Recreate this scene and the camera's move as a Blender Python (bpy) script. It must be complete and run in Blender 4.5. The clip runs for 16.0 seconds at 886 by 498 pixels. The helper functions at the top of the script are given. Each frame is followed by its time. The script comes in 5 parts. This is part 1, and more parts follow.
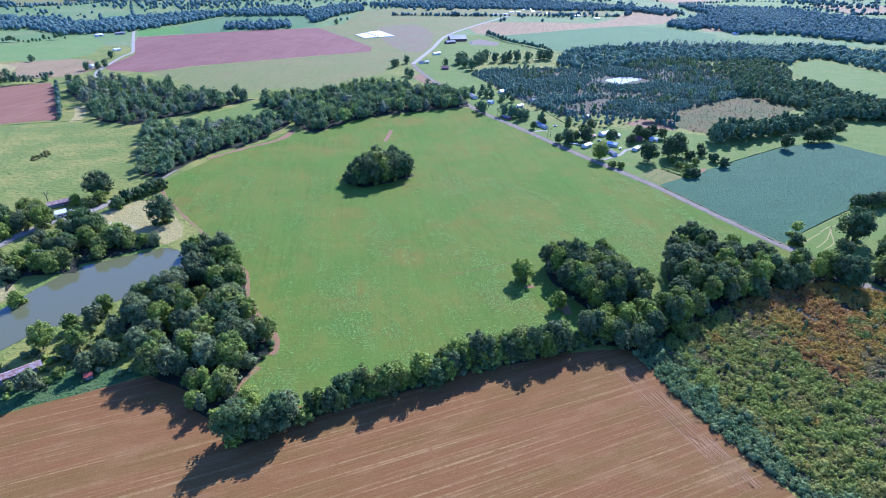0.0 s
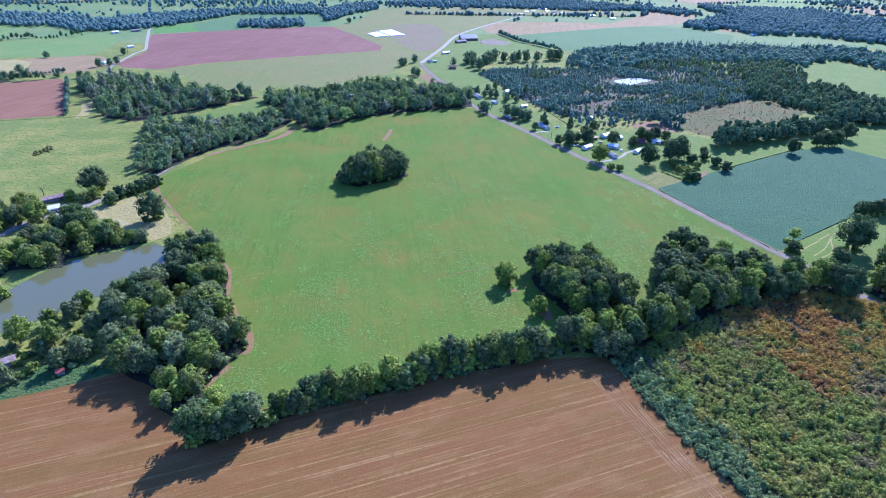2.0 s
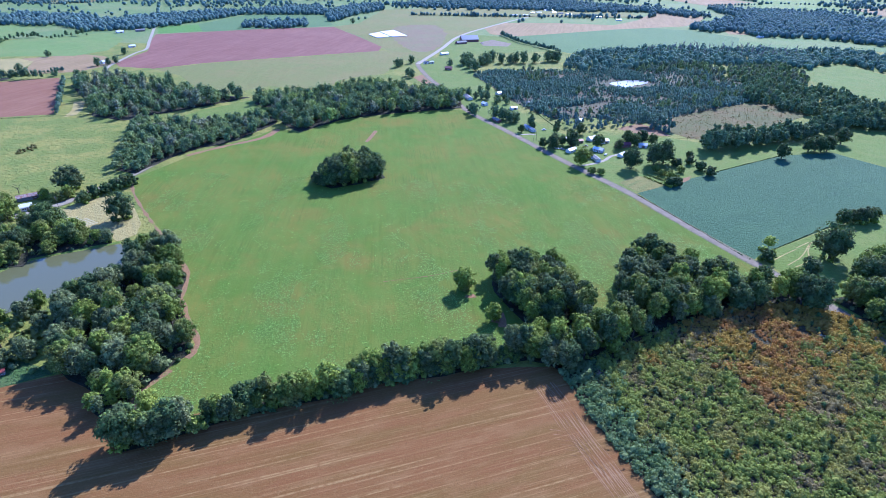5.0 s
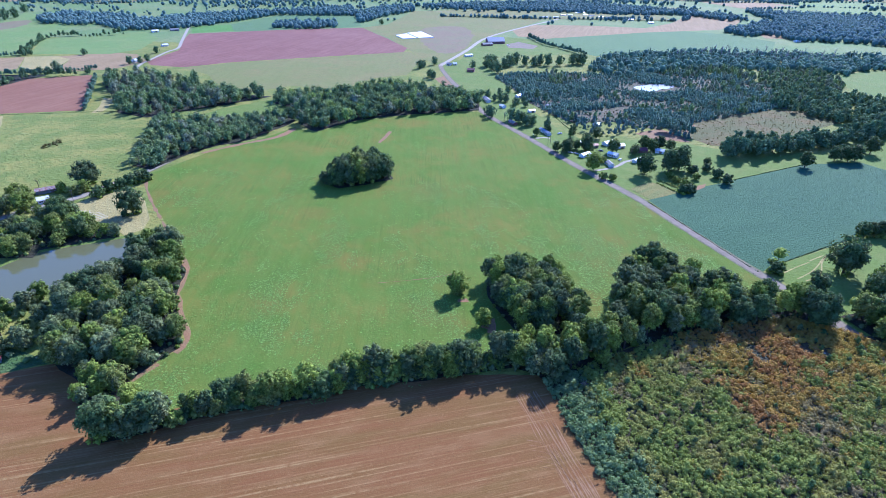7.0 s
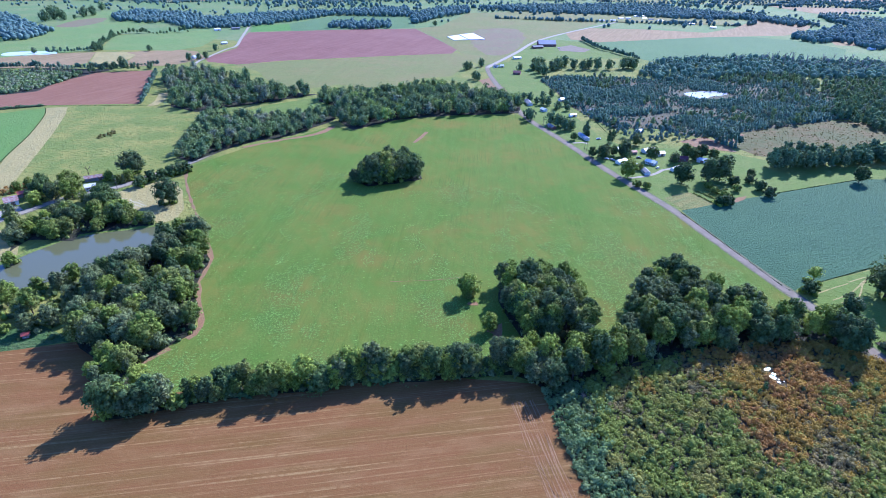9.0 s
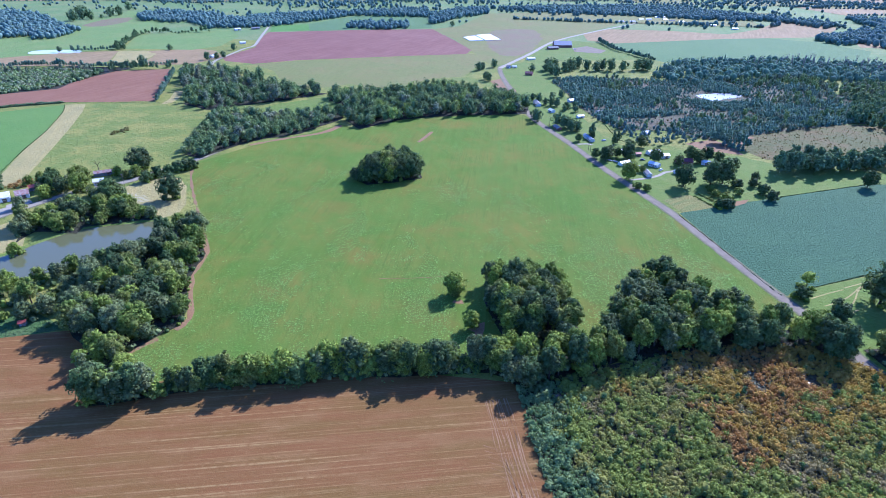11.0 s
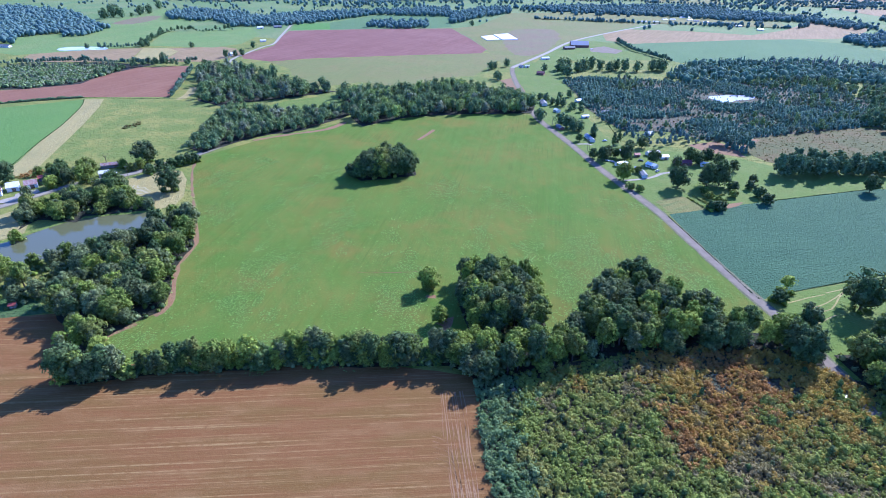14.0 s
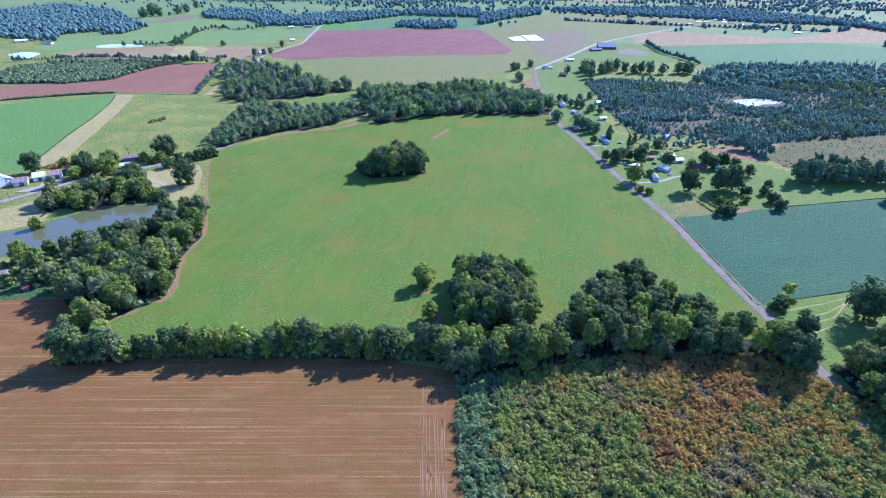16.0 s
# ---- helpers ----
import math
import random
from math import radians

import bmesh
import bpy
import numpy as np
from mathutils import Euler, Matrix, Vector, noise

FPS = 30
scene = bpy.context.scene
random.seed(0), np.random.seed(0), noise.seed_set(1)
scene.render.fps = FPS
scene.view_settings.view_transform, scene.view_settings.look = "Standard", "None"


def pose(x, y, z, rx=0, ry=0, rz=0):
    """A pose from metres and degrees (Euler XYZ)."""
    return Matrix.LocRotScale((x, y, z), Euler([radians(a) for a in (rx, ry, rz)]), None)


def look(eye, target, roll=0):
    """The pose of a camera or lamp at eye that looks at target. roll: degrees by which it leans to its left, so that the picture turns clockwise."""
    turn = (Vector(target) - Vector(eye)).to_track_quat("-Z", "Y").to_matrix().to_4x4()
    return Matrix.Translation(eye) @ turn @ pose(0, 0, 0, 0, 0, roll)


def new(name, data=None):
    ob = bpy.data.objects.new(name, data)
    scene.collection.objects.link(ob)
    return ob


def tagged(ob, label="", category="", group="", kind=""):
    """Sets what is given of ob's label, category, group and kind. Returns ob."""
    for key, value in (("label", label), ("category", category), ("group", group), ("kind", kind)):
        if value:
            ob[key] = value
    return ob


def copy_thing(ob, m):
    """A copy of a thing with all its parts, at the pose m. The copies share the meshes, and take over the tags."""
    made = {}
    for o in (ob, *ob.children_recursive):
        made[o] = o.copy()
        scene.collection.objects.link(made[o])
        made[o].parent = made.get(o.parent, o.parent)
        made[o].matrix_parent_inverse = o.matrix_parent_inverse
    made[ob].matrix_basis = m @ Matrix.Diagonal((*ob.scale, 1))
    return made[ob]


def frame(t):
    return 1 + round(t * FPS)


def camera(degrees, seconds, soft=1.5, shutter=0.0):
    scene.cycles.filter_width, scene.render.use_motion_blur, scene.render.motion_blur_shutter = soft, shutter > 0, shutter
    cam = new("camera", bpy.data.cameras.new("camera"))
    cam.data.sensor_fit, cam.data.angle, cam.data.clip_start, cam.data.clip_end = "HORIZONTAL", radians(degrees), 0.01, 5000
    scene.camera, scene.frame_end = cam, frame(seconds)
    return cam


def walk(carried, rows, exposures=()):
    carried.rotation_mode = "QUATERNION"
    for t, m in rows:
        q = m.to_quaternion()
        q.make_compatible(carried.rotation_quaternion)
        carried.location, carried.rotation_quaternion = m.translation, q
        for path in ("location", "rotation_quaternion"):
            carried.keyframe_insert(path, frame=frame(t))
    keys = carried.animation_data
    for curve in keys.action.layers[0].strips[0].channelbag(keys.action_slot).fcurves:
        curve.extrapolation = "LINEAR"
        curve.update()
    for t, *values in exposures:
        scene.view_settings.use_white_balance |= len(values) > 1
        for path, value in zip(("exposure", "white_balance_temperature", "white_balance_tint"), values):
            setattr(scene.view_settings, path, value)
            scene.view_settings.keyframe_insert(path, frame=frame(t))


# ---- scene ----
from mathutils.geometry import tessellate_polygon

cam = camera(75.5, 16.0, 0.8)
PATH = [
    (0, (1.18, -1.375, 179.007), (1.172, 0.392, 178.069), 0.3),
    (0.5, (6.199, -0.374, 178.892), (6.178, 1.393, 177.954), 0.3),
    (1, (11.096, 0.827, 178.726), (11.056, 2.593, 177.787), 0.4),
    (1.5, (16.22, 2.188, 178.537), (16.166, 3.953, 177.598), 0.4),
    (2, (21.467, 3.645, 178.32), (21.4, 5.409, 177.38), 0.4),
    (2.5, (26.773, 4.991, 178.151), (26.697, 6.755, 177.212), 0.4),
    (3, (32.09, 6.255, 177.986), (32.004, 8.019, 177.047), 0.5),
    (3.5, (37.356, 7.619, 177.87), (37.262, 9.383, 176.932), 0.5),
    (4, (42.764, 8.908, 177.773), (42.663, 10.672, 176.835), 0.6),
    (4.5, (48.164, 10.198, 177.719), (48.055, 11.961, 176.781), 0.5),
    (6.8, (71.629, 15.816, 177.468), (71.464, 17.577, 176.534), 0.4),
    (7, (73.796, 16.325, 177.415), (73.577, 18.08, 176.481), 0.4),
    (7.5, (79.253, 17.839, 177.28), (78.957, 19.583, 176.347), 0.4),
    (8, (84.702, 19.507, 177.146), (84.363, 21.244, 176.214), 0.4),
    (8.5, (90.037, 20.63, 177.055), (89.667, 22.361, 176.125), 0.4),
    (9, (95.215, 21.312, 176.933), (94.82, 23.038, 176.003), 0.4),
    (11.5, (120.064, 23.841, 176.992), (119.584, 25.546, 176.063), 0.3),
    (12, (125.213, 24.346, 177.002), (124.721, 26.047, 176.072), 0.3),
    (12.5, (129.982, 24.859, 177.084), (129.48, 26.557, 176.154), 0.2),
    (13, (134.696, 25.486, 177.161), (134.189, 27.183, 176.231), 0.2),
    (13.5, (139.638, 26.25, 177.152), (139.121, 27.944, 176.222), 0.2),
    (14, (144.857, 27.043, 177.009), (144.303, 28.725, 176.079), 0.2),
    (14.5, (150.127, 27.821, 176.837), (149.551, 29.496, 175.908), 0.1),
    (15, (155.205, 28.667, 176.49), (154.613, 30.337, 175.563), 0.1),
    (15.5, (160.064, 29.491, 176.258), (159.446, 31.152, 175.331), 0.1),
    (16, (165.041, 30.573, 176.164), (164.388, 32.221, 175.237), 0.2),
]
walk(cam, [(t, look(eye, target, roll)) for t, eye, target, roll in PATH], [(0.0, 1.26, 4400, 36), (16.0, 1.26, 4400, 36)])

# ---- daylight: a clear late-summer morning, the sun ahead and to the right ----
SUN = Vector((0.327, 0.764, 0.556)).normalized()
world = bpy.data.worlds.new("sky")
scene.world = world
world.use_nodes = True
sky = world.node_tree.nodes.new("ShaderNodeTexSky")
sky.sky_type, sky.sun_disc = "NISHITA", False
sky.sun_elevation, sky.sun_rotation = math.asin(SUN.z), math.atan2(SUN.x, SUN.y)
sky.air_density, sky.dust_density, sky.ozone_density = 1.2, 0.3, 7.0
world.node_tree.links.new(sky.outputs[0], world.node_tree.nodes["Background"].inputs[0])
world.node_tree.nodes["Background"].inputs[1].default_value = 0.108
sun = new("sun", bpy.data.lights.new("sun", "SUN"))
sun.data.energy, sun.data.angle, sun.data.color = 5.0, radians(0.55), (1.0, 0.87, 0.55)
sun.rotation_euler = SUN.to_track_quat("Z", "Y").to_euler()


# ---- materials ----
def material(name, rough=0.9, spec=0.3, metal=0.0):
    m = bpy.data.materials.new(name)
    m.use_nodes = True
    b = m.node_tree.nodes["Principled BSDF"]
    b.inputs["Roughness"].default_value = rough
    b.inputs["Specular IOR Level"].default_value = spec
    b.inputs["Metallic"].default_value = metal
    return m, m.node_tree, b


def mixed(nt, fac, a, b):
    """A colour between a and b (colours or sockets) by fac (number or socket)."""
    n = nt.nodes.new("ShaderNodeMix")
    n.data_type = "RGBA"
    for slot, v in ((0, fac), (6, a), (7, b)):
        if isinstance(v, bpy.types.NodeSocket):
            nt.links.new(v, n.inputs[slot])
        elif slot == 0:
            n.inputs[0].default_value = v
        else:
            n.inputs[slot].default_value = (*v, 1)
    return n.outputs[2]


def place(nt):
    return nt.nodes.new("ShaderNodeTexCoord").outputs["Object"]


def turned(nt, degrees, stretch=(1, 1, 1)):
    n = nt.nodes.new("ShaderNodeMapping")
    n.vector_type = "TEXTURE"
    n.inputs["Rotation"].default_value = (0, 0, radians(degrees))
    n.inputs["Scale"].default_value = stretch
    nt.links.new(place(nt), n.inputs["Vector"])
    return n.outputs[0]


def grain(nt, metres, lo=0.35, hi=0.65, detail=4.0, at=None, rough=0.6):
    """Noise with features of about that size, spread from 0 to 1."""
    n = nt.nodes.new("ShaderNodeTexNoise")
    n.inputs["Scale"].default_value = 1.0 / metres
    n.inputs["Detail"].default_value = detail
    n.inputs["Roughness"].default_value = rough
    nt.links.new(at or place(nt), n.inputs["Vector"])
    r = nt.nodes.new("ShaderNodeMapRange")
    r.inputs["From Min"].default_value, r.inputs["From Max"].default_value = lo, hi
    nt.links.new(n.outputs["Fac"], r.inputs["Value"])
    return r.outputs[0]


def times(nt, a, k):
    n = nt.nodes.new("ShaderNodeMath")
    n.operation = "MULTIPLY"
    nt.links.new(a, n.inputs[0])
    if isinstance(k, bpy.types.NodeSocket):
        nt.links.new(k, n.inputs[1])
    else:
        n.inputs[1].default_value = k
    return n.outputs[0]


def relief(nt, b, height, metres, strength=1.0):
    n = nt.nodes.new("ShaderNodeBump")
    n.inputs["Distance"].default_value = metres
    n.inputs["Strength"].default_value = strength
    nt.links.new(height, n.inputs["Height"])
    nt.links.new(n.outputs[0], b.inputs["Normal"])


def field_material(name, base, patch, fleck, rows=0.0, heading=0.0, rowcol=None, rowmix=0.5, patch_size=45.0, fleck_size=3.0, bump=0.5, sheen=0.1, dots=None):
    """Grass, crop or soil: a base colour, broad patches, flecks, and drilled or mown rows along a heading."""
    m, nt, b = material(name, 0.95, 0.12)
    col = mixed(nt, grain(nt, patch_size, 0.42, 0.62, 3), base, patch)
    fl = grain(nt, fleck_size, 0.48, 0.66, 5)
    col = mixed(nt, times(nt, fl, 0.75), col, fleck)
    fine = grain(nt, 0.7, 0.4, 0.6, 3)
    dark = nt.nodes.new("ShaderNodeHueSaturation")
    dark.inputs["Value"].default_value = 0.66
    nt.links.new(col, dark.inputs["Color"])
    col = mixed(nt, fine, dark.outputs[0], col)
    height = fl
    if rows:
        streak = grain(nt, 1.0, 0.44, 0.6, 4, turned(nt, heading, (90.0, rows, 1)))
        gap = grain(nt, 30.0, 0.15, 0.6, 3)
        col = mixed(nt, times(nt, times(nt, streak, rowmix), gap), col, rowcol or patch)
    if dots:
        few = grain(nt, 1.0, 0.62, 0.7, 3, turned(nt, heading, (7.0, 1.8, 1)))
        col = mixed(nt, times(nt, few, 0.85), col, dots)
    nt.links.new(col, b.inputs["Base Color"])
    if bump:
        relief(nt, b, height, bump)
    # blue-tinted sheen, strongest at low view angles, replaces haze over the fields
    if sheen:
        b.inputs["Sheen Weight"].default_value = sheen * 0.25
        b.inputs["Sheen Roughness"].default_value = 0.5
        b.inputs["Sheen Tint"].default_value = (0.46, 0.54, 1.0, 1)
    return m


def meadow_material():
    """Hay meadow: greens in broad drifts, pale tufts in patches, mown lines, thin brownish spots."""
    m, nt, b = material("hay_meadow_grass", 0.95, 0.06)
    col = mixed(nt, grain(nt, 60, 0.36, 0.66, 4), (0.078, 0.135, 0.014), (0.125, 0.147, 0.022))
    col = mixed(nt, times(nt, grain(nt, 70, 0.43, 0.62, 4), 0.95), col, (0.162, 0.140, 0.025))
    lines = grain(nt, 1.0, 0.38, 0.62, 2, turned(nt, 99, (150.0, 5.0, 1)))
    col = mixed(nt, times(nt, lines, 0.5), col, (0.120, 0.166, 0.027))
    thin = grain(nt, 1.0, 0.5, 0.62, 2, turned(nt, 99, (60.0, 1.2, 1)))
    col = mixed(nt, times(nt, times(nt, thin, grain(nt, 50, 0.38, 0.6, 2)), 0.6), col, (0.066, 0.091, 0.014))
    drift = grain(nt, 1.0, 0.42, 0.64, 4, turned(nt, 104, (75.0, 24.0, 1)))
    across = grain(nt, 1.0, 0.46, 0.66, 3, turned(nt, 128, (60.0, 9.0, 1)))
    most = nt.nodes.new("ShaderNodeMath")
    most.operation = "MAXIMUM"
    nt.links.new(drift, most.inputs[0])
    nt.links.new(times(nt, across, 0.8), most.inputs[1])
    clump = grain(nt, 1.3, 0.52, 0.64, 5, None, 0.7)
    tuft = times(nt, clump, most.outputs[0])
    sward = grain(nt, 9.0, 0.4, 0.62, 5, None, 0.7)
    col = mixed(nt, times(nt, sward, 0.3), col, (0.066, 0.128, 0.014))
    col = mixed(nt, times(nt, most.outputs[0], 0.3), col, (0.087, 0.166, 0.024))
    col = mixed(nt, times(nt, tuft, 0.8), col, (0.156, 0.290, 0.044))
    pit = grain(nt, 1.0, 0.56, 0.66, 4)
    col = mixed(nt, times(nt, times(nt, pit, most.outputs[0]), 0.65), col, (0.044, 0.077, 0.012))
    spot = grain(nt, 48.0, 0.53, 0.70, 4)
    col = mixed(nt, times(nt, spot, 0.5), col, (0.181, 0.128, 0.027))
    nt.links.new(mixed(nt, times(nt, grain(nt, 0.7, 0.42, 0.6), 0.35), col, (0.057, 0.091, 0.012)), b.inputs["Base Color"])
    relief(nt, b, tuft, 0.5, 0.6)
    return m


def stubble_material(heading):
    """Harvested ground: pinkish and greenish brown drifts, pale straw lines along the rows."""
    m, nt, b = material("stubble_soil", 0.95, 0.1)
    col = mixed(nt, grain(nt, 1.0, 0.42, 0.6, 3, turned(nt, heading, (60.0, 14.0, 1))), (0.147, 0.068, 0.021), (0.128, 0.072, 0.018))
    col = mixed(nt, times(nt, grain(nt, 1.0, 0.52, 0.66, 4, turned(nt, heading, (24.0, 8.0, 1))), 0.6), col, (0.183, 0.103, 0.036))
    fine = grain(nt, 1.0, 0.42, 0.62, 3, turned(nt, heading, (30.0, 0.5, 1)))
    col = mixed(nt, times(nt, fine, 0.28), col, (0.189, 0.110, 0.037))
    pale = grain(nt, 1.0, 0.54, 0.68, 3, turned(nt, heading, (110.0, 1.1, 1)))
    col = mixed(nt, times(nt, times(nt, pale, grain(nt, 3.0, 0.3, 0.55, 4)), 0.8), col, (0.249, 0.164, 0.058))
    speck = grain(nt, 0.7, 0.55, 0.68, 4)
    col = mixed(nt, times(nt, speck, 0.5), col, (0.072, 0.043, 0.013))
    light = grain(nt, 0.55, 0.58, 0.7, 3)
    col = mixed(nt, times(nt, light, 0.5), col, (0.255, 0.175, 0.065))
    nt.links.new(col, b.inputs["Base Color"])
    relief(nt, b, grain(nt, 0.5), 0.035)
    return m


def leaf_material(name, dark, light, odd, gloss=0.06, sheen=0.0, spread_of=(0.5, 1.6)):
    """Foliage: colour differs from plant to plant and from clump to clump, and light passes through the leaves."""
    m, nt, b = material(name, 0.75, gloss)
    who = nt.nodes.new("ShaderNodeObjectInfo").outputs["Random"]
    isle = nt.nodes.new("ShaderNodeNewGeometry").outputs["Random Per Island"]
    at = nt.nodes.new("ShaderNodeNewGeometry").outputs["Position"]
    col = mixed(nt, who, dark, light)
    col = mixed(nt, times(nt, grain(nt, 14.0, 0.45, 0.62, 2, at), 0.65), col, odd)
    bright = nt.nodes.new("ShaderNodeHueSaturation")
    nt.links.new(col, bright.inputs["Color"])
    val = nt.nodes.new("ShaderNodeMapRange")
    val.inputs["To Min"].default_value, val.inputs["To Max"].default_value = spread_of
    nt.links.new(isle, val.inputs["Value"])
    nt.links.new(val.outputs[0], bright.inputs["Value"])
    col = mixed(nt, times(nt, grain(nt, 1.0, 0.45, 0.6, 3, at), 0.35), bright.outputs[0], dark)
    nt.links.new(col, b.inputs["Base Color"])
    # blue sheen lightens distant leaves where haze is missing
    if sheen:
        b.inputs["Sheen Weight"].default_value = sheen
        b.inputs["Sheen Roughness"].default_value = 0.9
        b.inputs["Sheen Tint"].default_value = (0.34, 0.54, 1.0, 1)
    thin = nt.nodes.new("ShaderNodeBsdfTranslucent")
    glow = nt.nodes.new("ShaderNodeMix")
    glow.data_type, glow.blend_type = "RGBA", "MULTIPLY"
    glow.inputs[0].default_value = 1.0
    glow.inputs[7].default_value = (1.6, 1.5, 0.8, 1)
    nt.links.new(col, glow.inputs[6])
    nt.links.new(glow.outputs[2], thin.inputs["Color"])
    mix = nt.nodes.new("ShaderNodeMixShader")
    mix.inputs[0].default_value = 0.18
    nt.links.new(b.outputs[0], mix.inputs[1])
    nt.links.new(thin.outputs[0], mix.inputs[2])
    nt.links.new(mix.outputs[0], nt.nodes["Material Output"].inputs["Surface"])
    return m


def plain_material(name, colour, rough=0.6, metal=0.0, wear=None, size=2.0, spec=0.4):
    m, nt, b = material(name, rough, spec, metal)
    worn = wear or tuple(c * 0.75 for c in colour)
    col = mixed(nt, grain(nt, size, 0.42, 0.62, 4), colour, worn)
    nt.links.new(col, b.inputs["Base Color"])
    relief(nt, b, grain(nt, size * 0.2), 0.02)
    return m


# ---- geometry helpers ----
def link_mesh(name, verts, faces, mat, parent=None, label=""):
    me = bpy.data.meshes.new(name)
    me.from_pydata([tuple(v) for v in verts], [], [tuple(f) for f in faces])
    me.materials.append(mat)
    ob = new(name, me)
    if parent:
        ob.parent = parent
    if label:
        ob["label"] = label
    return ob


def link_tris(name, verts, tris, mat):
    """One object from big arrays of corners and triangles."""
    verts, tris = np.asarray(verts, np.float32), np.asarray(tris, np.int32)
    me = bpy.data.meshes.new(name)
    me.vertices.add(len(verts))
    me.vertices.foreach_set("co", verts.ravel())
    me.loops.add(tris.size)
    me.loops.foreach_set("vertex_index", tris.ravel())
    me.polygons.add(len(tris))
    me.polygons.foreach_set("loop_start", np.arange(0, tris.size, 3, dtype=np.int32))
    me.update(calc_edges=True)
    me.materials.append(mat)
    return new(name, me)


def part(name, bm, mat, parent, label=""):
    me = bpy.data.meshes.new(name)
    bm.to_mesh(me)
    bm.free()
    me.materials.append(mat)
    ob = new(name, me)
    ob.parent = parent
    if label:
        ob["label"] = label
    return ob


def box(bm, size, centre, bevel=0.0):
    made = bmesh.ops.create_cube(bm, size=1.0)["verts"]
    bmesh.ops.scale(bm, vec=size, verts=made)
    bmesh.ops.translate(bm, vec=centre, verts=made)
    if bevel:
        edges = list({e for v in made for e in v.link_edges})
        bmesh.ops.bevel(bm, geom=edges, offset=bevel, segments=1, affect="EDGES")
    return bm


def smooth_line(points, step=8.0, closed=False):
    """A rounded line through the points."""
    p = [Vector((x, y)) for x, y in points]
    n = len(p)
    out = []
    for i in range(n if closed else n - 1):
        a, b, c, d = (p[(i + k) % n] if closed else p[min(max(i + k, 0), n - 1)] for k in (-1, 0, 1, 2))
        cuts = max(2, int((c - b).length / step))
        for j in range(cuts):
            t = j / cuts
            out.append(0.5 * (2 * b + (c - a) * t + (2 * a - 5 * b + 4 * c - d) * t * t + (3 * b - a - 3 * c + d) * t ** 3))
    if not closed:
        out.append(p[-1])
    return out


LAYER, FIELDS = [], []


def sheet(name, outline, z, mat, label, category="field", wobble=1.5, rounded=False):
    """A flat piece of land with a slightly uneven edge."""
    LAYER.append(name)
    if category in ("field", "pond", "lawn", "meadow", "pasture"):
        FIELDS.append(outline)
    z += 0.0007 * len(LAYER)
    ring = smooth_line(outline, 10, True) if rounded else []
    if not rounded:
        for (ax, ay), (bx, by) in zip(outline, outline[1:] + outline[:1]):
            cuts = max(1, min(60, int(math.hypot(bx - ax, by - ay) / 8)))
            ring += [Vector((ax + (bx - ax) * k / cuts, ay + (by - ay) * k / cuts)) for k in range(cuts)]
    ring = [Vector((v.x + wobble * noise.noise((v.x / 14, v.y / 14, 3)), v.y + wobble * noise.noise((v.x / 14, v.y / 14, 9)), z)) for v in ring]
    ob = link_mesh(name, ring, tessellate_polygon([ring]), mat)
    up = ob.data.polygons[0].normal.z
    if up < 0:
        ob.data.flip_normals()
    return tagged(ob, label, category, kind="structure")


def ribbon(name, line, width, z, mat, label, category="road", kind="structure", wobble=0.0):
    pts = smooth_line(line, 7)
    verts, faces = [], []
    for i, p in enumerate(pts):
        d = (pts[min(i + 1, len(pts) - 1)] - pts[max(i - 1, 0)]).normalized()
        side = Vector((-d.y, d.x)) * (width / 2 + wobble * noise.noise((p.x / 9, p.y / 9, 1)))
        verts += [(p.x + side.x, p.y + side.y, z - 0.03), (p.x + side.x * 0.9, p.y + side.y * 0.9, z), (p.x - side.x * 0.9, p.y - side.y * 0.9, z), (p.x - side.x, p.y - side.y, z - 0.03)]
        if i:
            k = 4 * i
            faces += [(k - 4 + j, k - 3 + j, k + 1 + j, k + j) for j in range(3)]
    ob = link_mesh(name, verts, faces, mat)
    if ob.data.polygons[0].normal.z < 0:
        ob.data.flip_normals()
    return tagged(ob, label, category, kind=kind)


def inside(pts, outline):
    x, y = pts[:, 0], pts[:, 1]
    hit = np.zeros(len(pts), bool)
    for (ax, ay), (bx, by) in zip(outline, outline[1:] + outline[:1]):
        if ay != by:
            hit ^= ((ay > y) != (by > y)) & (x < (bx - ax) * (y - ay) / (by - ay) + ax)
    return hit


def from_edge(x, y, outline):
    """How far a place lies from the nearest side of an outline."""
    best = 1e9
    for (ax, ay), (bx, by) in zip(outline, outline[1:] + outline[:1]):
        ll = (bx - ax) ** 2 + (by - ay) ** 2
        k = min(1.0, max(0.0, ((x - ax) * (bx - ax) + (y - ay) * (by - ay)) / ll)) if ll else 0.0
        best = min(best, math.hypot(x - ax - k * (bx - ax), y - ay - k * (by - ay)))
    return best


def scatter(outline, spacing, seed, jitter=0.42, gaps=0.0, turn=0.0):
    """Places spread unevenly over a piece of land, with some gaps."""
    rng = np.random.default_rng(seed)
    o = np.array(outline, float)
    c, r = (o.min(0) + o.max(0)) / 2, np.linalg.norm(o.max(0) - o.min(0)) / 2
    g = np.arange(-r, r, spacing)
    p = np.stack(np.meshgrid(g, g), -1).reshape(-1, 2)
    p[:, 0] += np.repeat(np.arange(len(g)) % 2, len(g)) * spacing * 0.5 if not turn else 0
    p += rng.uniform(-jitter, jitter, p.shape) * spacing
    a = radians(turn)
    p = p @ np.array([[math.cos(a), math.sin(a)], [-math.sin(a), math.cos(a)]]) + c
    p = p[inside(p, outline)]
    return p[rng.random(len(p)) >= gaps]


